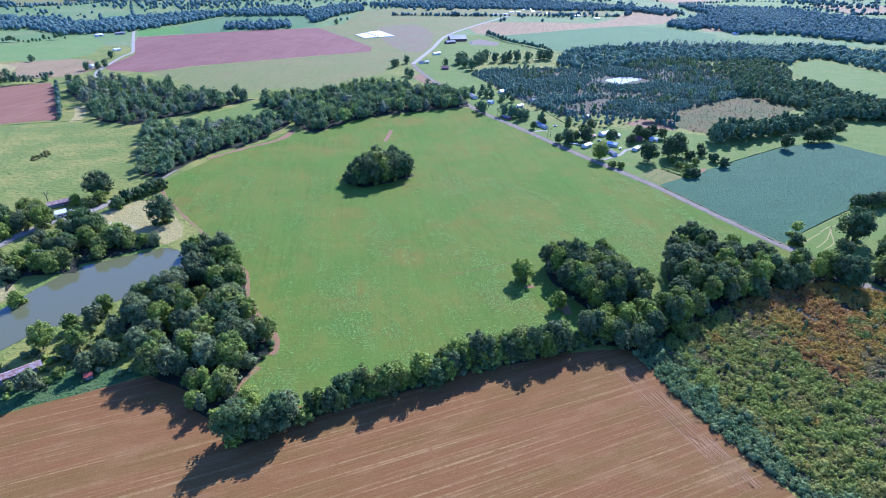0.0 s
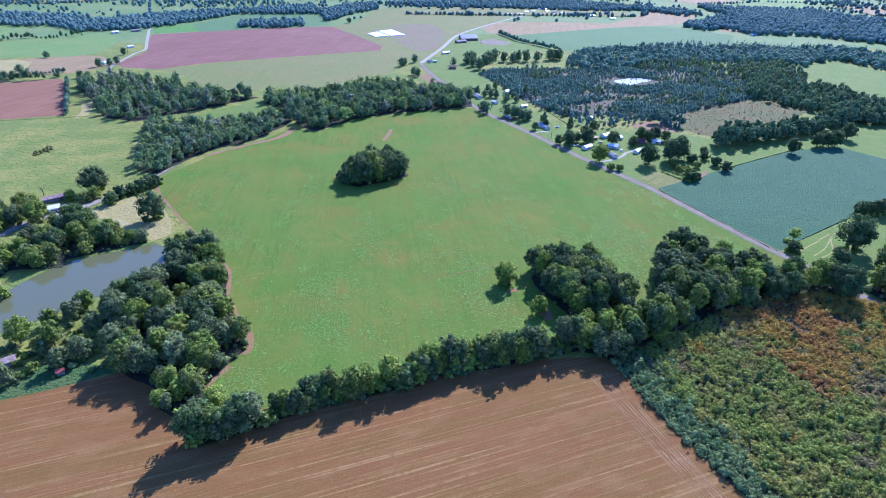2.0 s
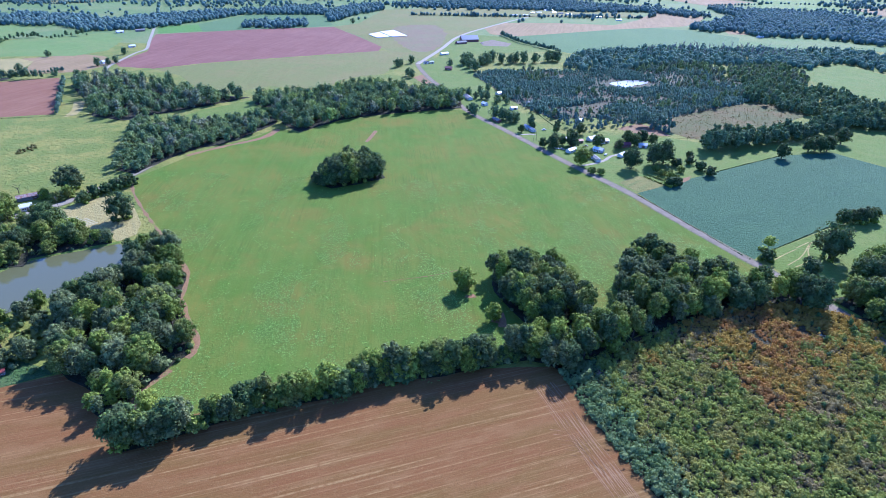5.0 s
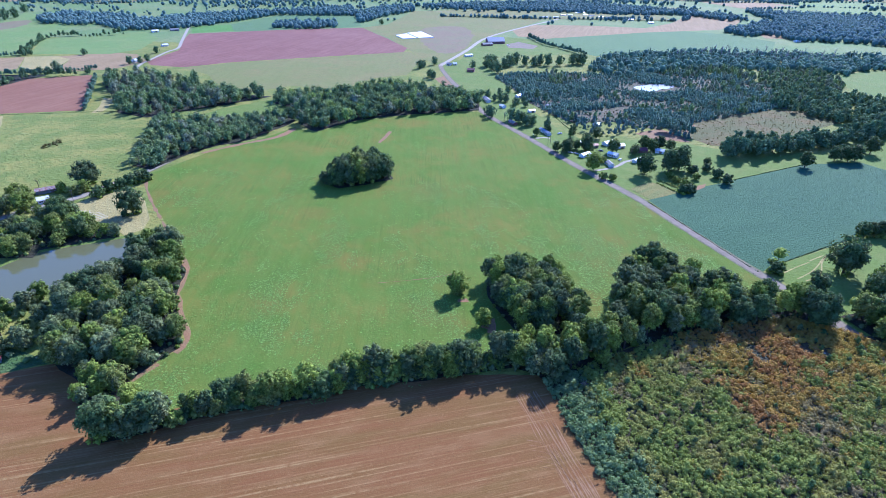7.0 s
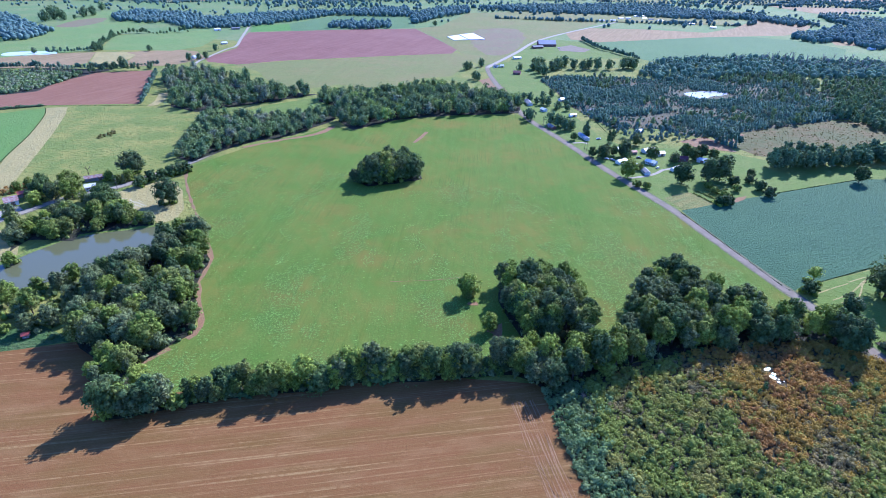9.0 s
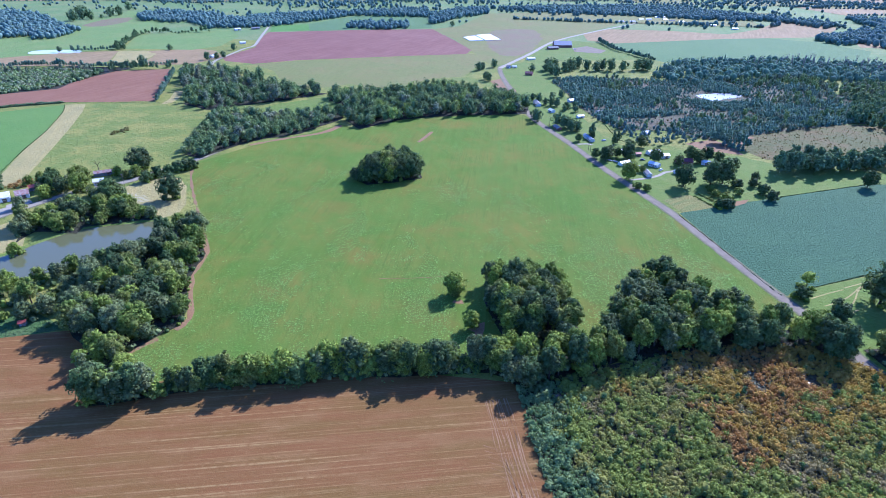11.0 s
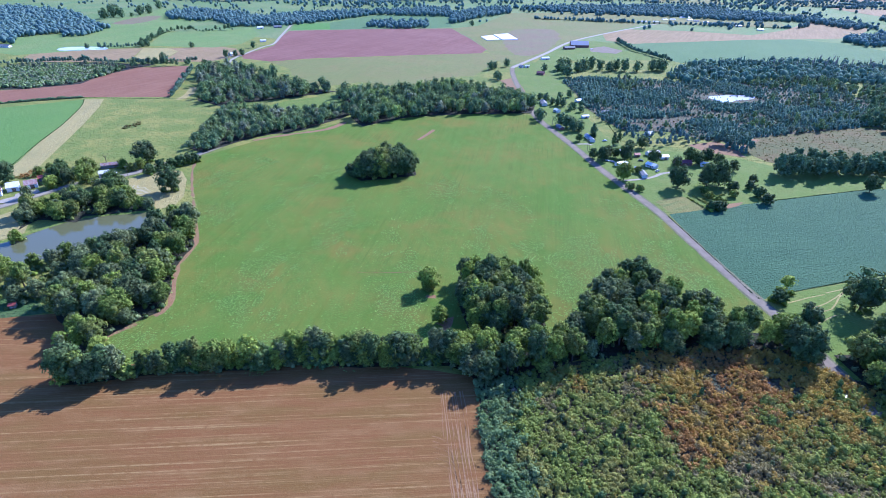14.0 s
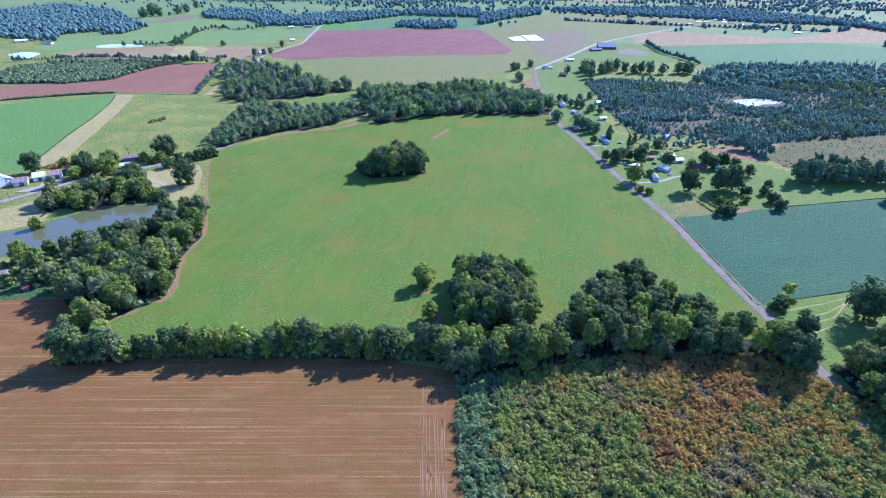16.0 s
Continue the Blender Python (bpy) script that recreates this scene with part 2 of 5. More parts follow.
BALLS = {}
for level in (1, 2):
    bm = bmesh.new()
    bmesh.ops.create_icosphere(bm, subdivisions=level, radius=1)
    BALLS[level] = (np.array([v.co[:] for v in bm.verts]), np.array([[v.index for v in f.verts] for f in bm.faces]))
    bm.free()


def joined(pieces):
    verts, tris, k = [], [], 0
    for v, t in pieces:
        verts.append(v)
        tris.append(t + k)
        k += len(v)
    return np.concatenate(verts), np.concatenate(tris)


def foliage(rng, lobes, level, leaves, size, core=0.8, solid=99, depth=0.8):
    """Lobes (centre, radius, flatness), the first of them with a dense lumpy heart, clad in loose leaf clumps."""
    ball, tri = BALLS[level]
    pieces = []
    for c, r, flat in lobes[:solid]:
        v = ball * (1 + rng.uniform(-0.14, 0.14, (len(ball), 1))) * r * core
        v[:, 2] *= flat
        pieces.append((v + c, tri))
    area = np.array([l[1] ** 2 for l in lobes])
    pick = rng.choice(len(lobes), leaves, p=area / area.sum())
    d = rng.normal(size=(leaves, 3))
    d[:, 2] = d[:, 2] * 0.85 + 0.5
    d /= np.linalg.norm(d, axis=1, keepdims=True)
    c = np.array([l[0] for l in lobes])[pick]
    r = np.array([(l[1], l[1], l[1] * l[2]) for l in lobes])[pick]
    at = c + d * r * rng.uniform(depth, depth + 0.3, (leaves, 1))
    up = d * 1.3 + rng.normal(size=(leaves, 3)) * 0.42 + np.array((0.02, 0.05, 0.3))
    a = np.cross(up, rng.normal(size=(leaves, 3)))
    a /= np.linalg.norm(a, axis=1, keepdims=True)
    b = np.cross(up, a)
    b /= np.linalg.norm(b, axis=1, keepdims=True)
    s = size * rng.uniform(0.6, 1.35, (leaves, 1))
    v = np.stack([at + a * s, at - a * s * 0.5 + b * s * 0.85, at - a * s * 0.5 - b * s * 0.85], 1).reshape(-1, 3)
    pieces.append((v, np.arange(leaves * 3).reshape(-1, 3)))
    return joined(pieces)


def broad_crown(rng, width, height, level, lobes, leaves, size, low=0.2, top=1.0, solid=99):
    """A broadleaf crown: many small lobes over a lopsided egg shape that tapers upward."""
    zc, rz, rx = height * (1 + low) / 2, height * (1 - low) / 2, width / 2
    out = [(np.array((0, 0, zc + rz * h)), rx * r, 1.0) for h, r in ((-0.3, 0.62), (0.05, 0.6), (0.4, 0.46 * (top + 1) / 2))]
    lean = rng.uniform(0, 6.28)
    for i in range(lobes):
        h = -0.72 + 1.68 * (i + 0.5) / lobes
        ring = math.sqrt(max(0.06, 1 - h * h)) * (1 if h < 0 else top + (1 - top) * (1 - h) ** 2)
        a = i * 2.4 + rng.uniform(-0.5, 0.5)
        far = rx * 0.78 * ring * rng.uniform(0.72, 1.2) * (1 + 0.2 * math.cos(a - lean))
        out.append((np.array((math.cos(a) * far, math.sin(a) * far, zc + h * rz * 0.86 * rng.uniform(0.86, 1.12))), rx * rng.uniform(0.12, 0.3), rng.uniform(0.8, 1.25)))
    out = out[:3] + [out[3 + k] for k in rng.permutation(lobes)]
    return foliage(rng, out, level, leaves, size, 0.84, solid, 0.86)


def trunk_mesh(rng, height, radius, reach):
    """A tapered trunk with limbs."""
    pieces = []

    def limb(a, b, ra, rb, n=6):
        a, b = np.array(a, float), np.array(b, float)
        d = (b - a) / np.linalg.norm(b - a)
        u = np.cross(d, (0.3, 0.9, 0.1))
        u /= np.linalg.norm(u)
        w = np.cross(d, u)
        ang = np.arange(n) * 2 * math.pi / n
        ring = np.cos(ang)[:, None] * u + np.sin(ang)[:, None] * w
        v = np.concatenate([a + ring * ra, b + ring * rb])
        t = [(i, (i + 1) % n, n + i) for i in range(n)] + [((i + 1) % n, n + (i + 1) % n, n + i) for i in range(n)]
        pieces.append((v, np.array(t)))

    fork = (0.15, -0.1, height * 0.45)
    limb((0, 0, -0.3), fork, radius, radius * 0.7)
    for i in range(5):
        a = i * 1.26 + rng.uniform(-0.3, 0.3)
        mid = (math.cos(a) * reach * 0.5, math.sin(a) * reach * 0.5, height * rng.uniform(0.6, 0.8))
        limb(fork, mid, radius * 0.5, radius * 0.28, 5)
        limb(mid, (math.cos(a + 0.4) * reach * 0.8, math.sin(a + 0.4) * reach * 0.8, height * rng.uniform(0.75, 0.95)), radius * 0.28, radius * 0.08, 4)
    return joined(pieces)


def mesh_data(name, vt, mat):
    ob = link_tris(name, *vt, mat)
    me = ob.data
    bpy.data.objects.remove(ob)
    return me


def spread(name, protos, places, scales, seed, mat, label, category, sink=0.0, swell=None):
    """Many plants that nobody could count, as one object."""
    rng = np.random.default_rng(seed)
    pieces = []
    which = rng.integers(0, len(protos), len(places))
    for k, (v, t) in enumerate(protos):
        at = places[which == k]
        n = len(at)
        if not n:
            continue
        s = rng.uniform(*scales, (n, 1, 1))
        if swell is not None:
            s *= swell[which == k][:, None, None]
        a = rng.uniform(0, 6.283, n)
        ca, sa = np.cos(a)[:, None], np.sin(a)[:, None]
        x = v[None, :, 0] * ca - v[None, :, 1] * sa
        y = v[None, :, 0] * sa + v[None, :, 1] * ca
        w = np.stack([x, y, np.broadcast_to(v[None, :, 2], x.shape)], -1) * s
        w[:, :, 2] *= rng.uniform(0.8, 1.25, (n, 1))
        w[:, :, 0] += at[:, :1]
        w[:, :, 1] += at[:, 1:]
        w[:, :, 2] -= sink
        tt = t[None] + (np.arange(n) * len(v))[:, None, None]
        pieces.append((w.reshape(-1, 3), tt.reshape(-1, 3)))
    return tagged(link_tris(name, *joined(pieces), mat), label, category, kind="stuff")

# ---- the land ----
HAY = meadow_material()
STUBBLE = stubble_material(22)
RED_SOIL = field_material("bare_red_soil", (0.177, 0.083, 0.061), (0.198, 0.099, 0.074), (0.161, 0.084, 0.057), 6.0, 80, (0.232, 0.121, 0.092), 0.4, 120, 6.0, 0.1, 0.03)
ORANGE_SOIL = field_material("bare_orange_soil", (0.202, 0.098, 0.052), (0.217, 0.112, 0.060), (0.183, 0.095, 0.048), 6.0, 80, (0.240, 0.130, 0.077), 0.4, 80, 6.0, 0.1, 0.02)
SOY = field_material("soybean_crop", (0.056, 0.119, 0.051), (0.064, 0.130, 0.055), (0.048, 0.105, 0.045), 2.2, 27, (0.036, 0.080, 0.038), 0.35, 70, 1.6, 0.3, 0.08, (0.021, 0.046, 0.023))
# crop colour raised well above SOY to imitate haze in the distance
FAR_CROP = field_material("far_crop", (0.091, 0.164, 0.042), (0.102, 0.173, 0.045), (0.084, 0.151, 0.040), 4.0, 60, (0.084, 0.148, 0.038), 0.3, 90, 5.0, 0.2, 0.14)
PASTURE = field_material("grazed_pasture", (0.150, 0.188, 0.030), (0.246, 0.234, 0.047), (0.122, 0.166, 0.024), 0, 0, None, 0.5, 35, 4.0, 0.4, 0.07)
LAWN = field_material("mown_lawn", (0.125, 0.182, 0.025), (0.153, 0.191, 0.035), (0.105, 0.164, 0.022), 0, 0, None, 0.5, 25, 3.0, 0.2, 0.06)
OLIVE = field_material("olive_grass", (0.163, 0.174, 0.044), (0.192, 0.171, 0.053), (0.144, 0.164, 0.038), 5.0, 100, (0.153, 0.169, 0.045), 0.4, 90, 8.0, 0.2, 0.05)
TAN = field_material("dry_stubble", (0.244, 0.172, 0.073), (0.214, 0.160, 0.062), (0.266, 0.192, 0.087), 5.0, 80, (0.296, 0.219, 0.105), 0.5, 80, 6.0, 0.1, 0.05)
STRAW = field_material("cut_hay", (0.339, 0.282, 0.095), (0.291, 0.251, 0.082), (0.364, 0.307, 0.113), 2.5, 125, (0.215, 0.205, 0.079), 0.5, 30, 2.5, 0.3, 0.08)
GREEN = field_material("green_crop", (0.112, 0.205, 0.036), (0.126, 0.210, 0.040), (0.098, 0.184, 0.032), 3.0, 60, (0.115, 0.202, 0.035), 0.4, 80, 3.0, 0.3, 0.05)
# far grass: haze brightness added to the base colour
FAR_GREEN = field_material("far_green_grass", (0.142, 0.218, 0.052), (0.175, 0.223, 0.062), (0.122, 0.192, 0.046), 4.0, 60, (0.160, 0.231, 0.055), 0.4, 90, 6.0, 0.2, 0.04)
LIME = field_material("young_green_crop", (0.093, 0.205, 0.031), (0.105, 0.211, 0.037), (0.087, 0.186, 0.031), 3.0, 60, (0.105, 0.211, 0.037), 0.4, 80, 3.0, 0.2, 0.05)
# dark colour keeps bright ground from showing between the trees
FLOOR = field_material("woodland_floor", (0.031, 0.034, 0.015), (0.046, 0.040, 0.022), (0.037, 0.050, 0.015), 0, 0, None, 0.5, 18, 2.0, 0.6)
MARSH = field_material("marsh_floor", (0.062, 0.065, 0.028), (0.087, 0.068, 0.034), (0.053, 0.068, 0.025), 0, 0, None, 0.5, 20, 2.5, 0.8)
CLEARING = field_material("rough_clearing", (0.106, 0.110, 0.034), (0.143, 0.108, 0.040), (0.086, 0.100, 0.028), 0, 0, None, 0.5, 30, 4.0, 0.25, 0.0)
RED_BANK = field_material("red_clay", (0.248, 0.141, 0.065), (0.229, 0.149, 0.068), (0.217, 0.140, 0.062), 0, 0, None, 0.5, 9, 4.0, 0.05)
ASPHALT = plain_material("worn_asphalt", (0.195, 0.164, 0.122), 0.95, 0, (0.150, 0.128, 0.095), 6.0, 0.08)
GRAVEL = plain_material("pale_gravel", (0.285, 0.260, 0.205), 0.95, 0, (0.223, 0.205, 0.155), 3.0, 0.2)
BARK_PALE = plain_material("bleached_trunks", (0.260, 0.242, 0.229), 0.95, 0, (0.186, 0.174, 0.167), 2.0, 0.2)
BARK = plain_material("bark", (0.099, 0.081, 0.062), 0.95, 0, (0.056, 0.046, 0.037), 0.25, 0.2)

water_m, water_nt, water_b = material("pond_water", 0.04, 0.5)
water_b.inputs["Base Color"].default_value = (0.095, 0.100, 0.045, 1)
water_b.inputs["IOR"].default_value = 1.33
relief(water_nt, water_b, grain(water_nt, 1.5, 0.3, 0.7, 3), 0.02, 0.25)

# pale base colour paints the sky's reflection onto the far ponds
glare_m, glare_nt, glare_b = material("sky_glare_water", 0.12, 0.5)
glare_b.inputs["Base Color"].default_value = (0.50, 0.50, 0.49, 1)
glare_b.inputs["IOR"].default_value = 1.33

# open farmland, its colour lifted as haze would lift it
GROUND_MAT = field_material("far_farmland", (0.132, 0.204, 0.052), (0.180, 0.218, 0.067), (0.114, 0.181, 0.046), 0, 0, None, 0.5, 150, 9.0, 0.3, 0.1)
GROUND_SIZE = 4800
span = np.linspace(-GROUND_SIZE, GROUND_SIZE, 41)
gv = [(x, y + 1150, 0.0) for y in span for x in span]
gf = [(j * 41 + i, j * 41 + i + 1, j * 41 + i + 42, j * 41 + i + 41) for j in range(40) for i in range(40)]
tagged(link_mesh("ground", gv, gf, GROUND_MAT), "rolling pale green farmland reaching to the horizon", "ground", kind="structure")

sheet("rough_pasture", [(-1500, 60), (1500, 60), (1500, 1150), (600, 1250), (-300, 1150), (-1500, 1250)], 0.02, PASTURE, "rough green pasture between fields and woods", "pasture", 4.0)
MEADOW = [(-241, 451), (-225, 497), (-216, 523), (-183, 572), (-167, 613), (-138, 597), (-111, 642), (-71, 672), (-28, 694), (28, 711), (46, 681), (89, 603), (130, 528), (162, 474), (178, 445), (207, 384), (228, 339), (234, 327), (232, 312), (188, 286), (131, 265), (91, 242), (54, 221), (7, 202), (-40, 186), (-78, 177), (-84, 172), (-90, 187), (-95, 202), (-84, 226), (-85, 236), (-112, 274), (-123, 304), (-154, 344), (-196, 388), (-223, 420)]
sheet("hay_meadow", MEADOW, 0.06, HAY, "large green hay meadow with pale tufts and mown streaks", "meadow")
sheet("stubble_field", [(-269, 144), (-233, 162), (-189, 181), (-159, 196), (-130, 211), (-112, 202), (-93, 182), (-87, 179), (-21, 201), (33, 223), (93, 230), (100, 216), (106, 195), (118, 169), (130, 145), (146, 119), (170, 60), (205, -40), (190, -160), (-120, -190), (-330, -60), (-310, 90)], 0.095, STUBBLE, "brown harvested stubble field with fine drill rows", "field", 1.0)
sheet("marsh_ground", [(91, 226), (95, 221), (106, 192), (115, 172), (134, 141), (261, 147), (407, 276), (325, 312), (264, 307), (231, 299), (187, 282), (158, 267), (130, 252)], 0.05, MARSH, "damp overgrown ground under shrubs", "ground")
sheet("soybean_field", [(183, 455), (204, 470), (266, 512), (347, 565), (400, 577), (428, 534), (501, 446), (356, 427), (309, 402), (267, 373), (241, 355), (232, 346), (214, 382)], 0.07, SOY, "blue-green soybean field in even rows", "field", 0.6)
sheet("roadside_meadow", [(240, 353), (308, 400), (354, 424), (499, 443), (521, 361), (436, 286), (259, 284), (244, 313), (241, 336)], 0.06, LAWN, "light green meadow with pale wheel tracks", "meadow")
sheet("cattle_pasture", [(191, 605), (249, 615), (280, 599), (371, 600), (454, 658), (511, 657), (679, 606), (535, 457), (428, 534), (400, 577), (347, 565), (266, 512), (205, 472), (186, 457), (186, 492)], 0.06, LAWN, "bright grazed pasture behind the farmyards", "pasture")
sheet("village_green", [(-56, 1006), (-37, 1055), (23, 1107), (41, 934), (69, 823), (90, 735), (123, 645), (151, 607), (206, 621), (263, 570), (224, 489), (188, 464), (164, 478), (130, 534), (89, 611), (45, 689), (22, 762), (-10, 858)], 0.08, LAWN, "mown lawns round the roadside houses", "lawn")
sheet("garden_plot", [(173, 478), (183, 488), (194, 496), (204, 485), (211, 474), (198, 465), (185, 457)], 0.12, field_material("weedy_garden", (0.223, 0.205, 0.056), (0.180, 0.186, 0.047), (0.242, 0.180, 0.074), 1.6, 50, (0.112, 0.143, 0.037), 0.8, 12, 1.5, 0.3, 0.0), "yellowing vegetable plot beside the road", "garden")
sheet("bare_patch", [(-51, 898), (-35, 927), (-1, 838), (-17, 817)], 0.12, RED_BANK, "bare reddish building plot", "soil")
sheet("bare_patch", [(204, 644), (235, 667), (250, 648), (256, 619), (223, 623)], 0.12, RED_BANK, "bare orange clearing beside the pines", "soil")
sheet("bare_patch", [(222, 477), (227, 490), (240, 499), (235, 489)], 0.12, RED_BANK, "bare orange soil at the garden's end", "soil")
sheet("rough_clearing", [(249, 681), (290, 714), (376, 770), (428, 781), (476, 745), (417, 698), (367, 656), (301, 603), (273, 612), (259, 634)], 0.10, CLEARING, "brownish cut-over clearing with dry weeds", "clearing")
sheet("bare_patch", [(243, 665), (263, 693), (278, 687), (263, 655)], 0.13, RED_BANK, "reddish scraped ground at the clearing's end", "soil", 3.0)
sheet("red_field", [(-669, 1303), (-486, 1409), (-314, 1481), (-215, 1312), (-146, 1183), (-144, 1133), (-240, 1081), (-416, 978), (-472, 923), (-535, 934), (-564, 968), (-569, 1083), (-639, 1232)], 0.08, RED_SOIL, "large bare red-brown ploughed field", "field", 2.0)
sheet("red_field", [(-860, 466), (-739, 575), (-675, 614), (-626, 669), (-646, 730), (-646, 801), (-574, 843), (-495, 733), (-446, 644), (-555, 607), (-605, 560), (-648, 514), (-728, 401)], 0.08, ORANGE_SOIL, "bare red ploughed field with a curving edge", "field", 2.0)
sheet("olive_field", [(-469, 918), (-414, 972), (-238, 1075), (-133, 1143), (-96, 1063), (-98, 920), (-144, 886), (-169, 798), (-245, 817), (-284, 768), (-340, 792), (-403, 874)], 0.07, OLIVE, "olive-brown grass field below the red soil", "field")
sheet("olive_field", [(-314, 1481), (-266, 1555), (-259, 1908), (-40, 2010), (49, 1999), (132, 1722), (52, 1505), (-3, 1352), (-27, 1186), (-48, 1064), (-72, 1029), (-96, 1063), (-136, 1156), (-211, 1313)], 0.07, OLIVE, "olive grass hill round the white covers", "field")
BROWN_GRASS = field_material("thin_brown_grass", (0.186, 0.146, 0.077), (0.171, 0.161, 0.071), (0.198, 0.133, 0.081), 5.0, 100, (0.161, 0.149, 0.068), 0.4, 60, 8.0, 0.1, 0.05)
sheet("thin_grass", [(-144, 1316), (-160, 1495), (-78, 1546), (-34, 1409), (-35, 1189), (-75, 1134)], 0.09, BROWN_GRASS, "thin brownish grass beside the white covers", "grass", 8.0, True)
sheet("thin_grass", [(-1182, 1280), (-1234, 1404), (-1211, 1475), (-1144, 1390), (-1129, 1285)], 0.09, BROWN_GRASS, "reddish worn patch in the far pasture", "grass", 8.0, True)
sheet("lime_field", [(-727, 1425), (-655, 1483), (-592, 1368), (-669, 1314)], 0.08, LIME, "bright lime green strip of young crop", "field")
sheet("green_field", [(-655, 1483), (-622, 1698), (-430, 1804), (-323, 1514), (-361, 1468), (-486, 1409), (-587, 1359)], 0.07, FAR_CROP, "blue-green far crop field", "field")
sheet("green_field", [(106, 1347), (304, 1474), (440, 1561), (548, 1513), (622, 1399), (565, 1258), (366, 1186), (216, 1146), (180, 1200)], 0.07, FAR_CROP, "blue-green far soybean field", "field")
sheet("dry_field", [(52, 1505), (111, 1613), (242, 1626), (384, 1598), (471, 1715), (582, 1968), (689, 1827), (614, 1662), (558, 1594), (370, 1511), (129, 1362), (69, 1390)], 0.07, TAN, "pale tan harvested field on the far slope", "field")
sheet("school_lawn", [(-28, 1069), (-26, 1179), (-6, 1316), (45, 1374), (106, 1347), (180, 1200), (188, 1163), (117, 1145), (23, 1107)], 0.08, LAWN, "light green lawn round the long brick building", "lawn")
sheet("green_field", [(535, 999), (593, 1038), (673, 1074), (703, 941), (799, 731), (679, 606), (588, 771), (564, 829), (559, 890)], 0.07, LAWN, "light green far field behind the woods", "field")
sheet("green_field", [(453, 1096), (537, 1111), (551, 1053), (496, 1019)], 0.07, LAWN, "small green clearing among the far trees", "field")
sheet("green_field", [(886, 1435), (989, 1400), (884, 1276), (825, 1340)], 0.07, LAWN, "distant light green field", "field")
sheet("brown_field", [(648, 1650), (728, 1705), (770, 1622), (701, 1443), (620, 1454)], 0.07, TAN, "distant brownish field", "field")
sheet("wood_meadow", [(-306, 613), (-281, 681), (-242, 733), (-187, 705), (-191, 669), (-219, 648), (-271, 609)], 0.09, LAWN, "bright green strip of grass between two woods", "meadow")
# west of the meadow
sheet("pale_pasture", [(-510, 596), (-446, 629), (-371, 653), (-329, 579), (-286, 505), (-267, 455), (-294, 410), (-315, 384), (-335, 365), (-371, 412)], 0.07, PASTURE, "pale yellowish green pasture with bare streaks", "pasture")
sheet("hay_strip", [(-539, 598), (-517, 607), (-490, 575), (-442, 507), (-404, 450), (-365, 391), (-347, 366), (-362, 352), (-382, 375), (-427, 440), (-462, 498), (-511, 567)], 0.10, STRAW, "diagonal strip of pale cut hay", "field", 0.6)
sheet("clover_field", [(-713, 368), (-627, 500), (-539, 596), (-511, 565), (-462, 496), (-427, 438), (-382, 373), (-362, 346), (-402, 301), (-470, 220)], 0.08, GREEN, "smooth deep green clover field", "field", 0.6)
sheet("scrub_ground", [(-796, 564), (-868, 681), (-849, 747), (-741, 818), (-640, 834), (-642, 797), (-642, 726), (-623, 666), (-675, 614)], 0.06, FLOOR, "dark scrubby ground", "ground")
sheet("dry_field", [(-887, 776), (-955, 871), (-901, 910), (-795, 971), (-725, 871), (-741, 818)], 0.07, TAN, "pinkish tan stubble behind the scrub", "field")
sheet("straw_field", [(-795, 971), (-750, 990), (-701, 962), (-657, 859), (-702, 847)], 0.08, STRAW, "pale yellow straw field", "field")
sheet("dry_field", [(-744, 984), (-670, 1040), (-618, 1028), (-556, 962), (-573, 887), (-648, 856), (-701, 962)], 0.07, TAN, "tan stubble field beside the road", "field")
sheet("green_field", [(-810, 999), (-925, 1173), (-785, 1318), (-695, 1225), (-647, 1085), (-670, 1023)], 0.07, FAR_GREEN, "far green pasture sloping up to the woods", "field")
sheet("green_field", [(-1178, 999), (-1103, 1171), (-1250, 1370), (-1364, 1652), (-1022, 1435), (-925, 1173), (-821, 994), (-835, 963), (-952, 826), (-1032, 839)], 0.07, FAR_GREEN, "distant green pasture with single trees", "field")
sheet("hay_patch", [(-248, 362), (-258, 383), (-255, 398), (-242, 413), (-228, 415), (-210, 398), (-197, 381), (-186, 366), (-180, 350), (-188, 339), (-202, 350), (-221, 357), (-240, 354)], 0.16, STRAW, "small mown hay patch with curved swaths", "field")
sheet("hay_patch", [(-295, 277), (-288, 304), (-269, 302), (-246, 277), (-250, 263), (-253, 249), (-292, 202), (-338, 210)], 0.10, STRAW, "pale dry grass beside the pond", "field")
sheet("verge_grass", [(-234, 163), (-190, 181), (-159, 196), (-139, 208), (-157, 213), (-173, 217), (-182, 201), (-200, 197), (-242, 186)], 0.08, field_material("rank_grass", (0.062, 0.118, 0.028), (0.087, 0.124, 0.037), (0.074, 0.149, 0.037), 0, 0, None, 0.5, 15, 2.0, 0.6), "rank green grass beside the woods", "grass")

# red clay along the meadow's edge
ribbon("clay_edge", [(-85, 173), (-90, 187), (-94, 200), (-88, 214)], 4.0, 0.13, RED_BANK, "worn strip of red clay along the meadow", "soil", wobble=2.0)
ribbon("clay_edge", [(-85, 223), (-84, 234), (-97, 252), (-112, 274), (-122, 302), (-144, 328)], 3.4, 0.13, RED_BANK, "worn strip of red clay beside the woods", "soil", wobble=2.0)
ribbon("clay_edge", [(-144, 328), (-168, 356), (-196, 388), (-224, 423), (-239, 448)], 2.2, 0.13, RED_BANK, "thin worn strip of clay along the meadow", "soil", wobble=1.6)
ribbon("clay_edge", [(-223, 514), (-201, 543), (-172, 575), (-165, 608)], 6.0, 0.13, RED_BANK, "red clay bank along the meadow's upper edge", "soil", wobble=3.0)
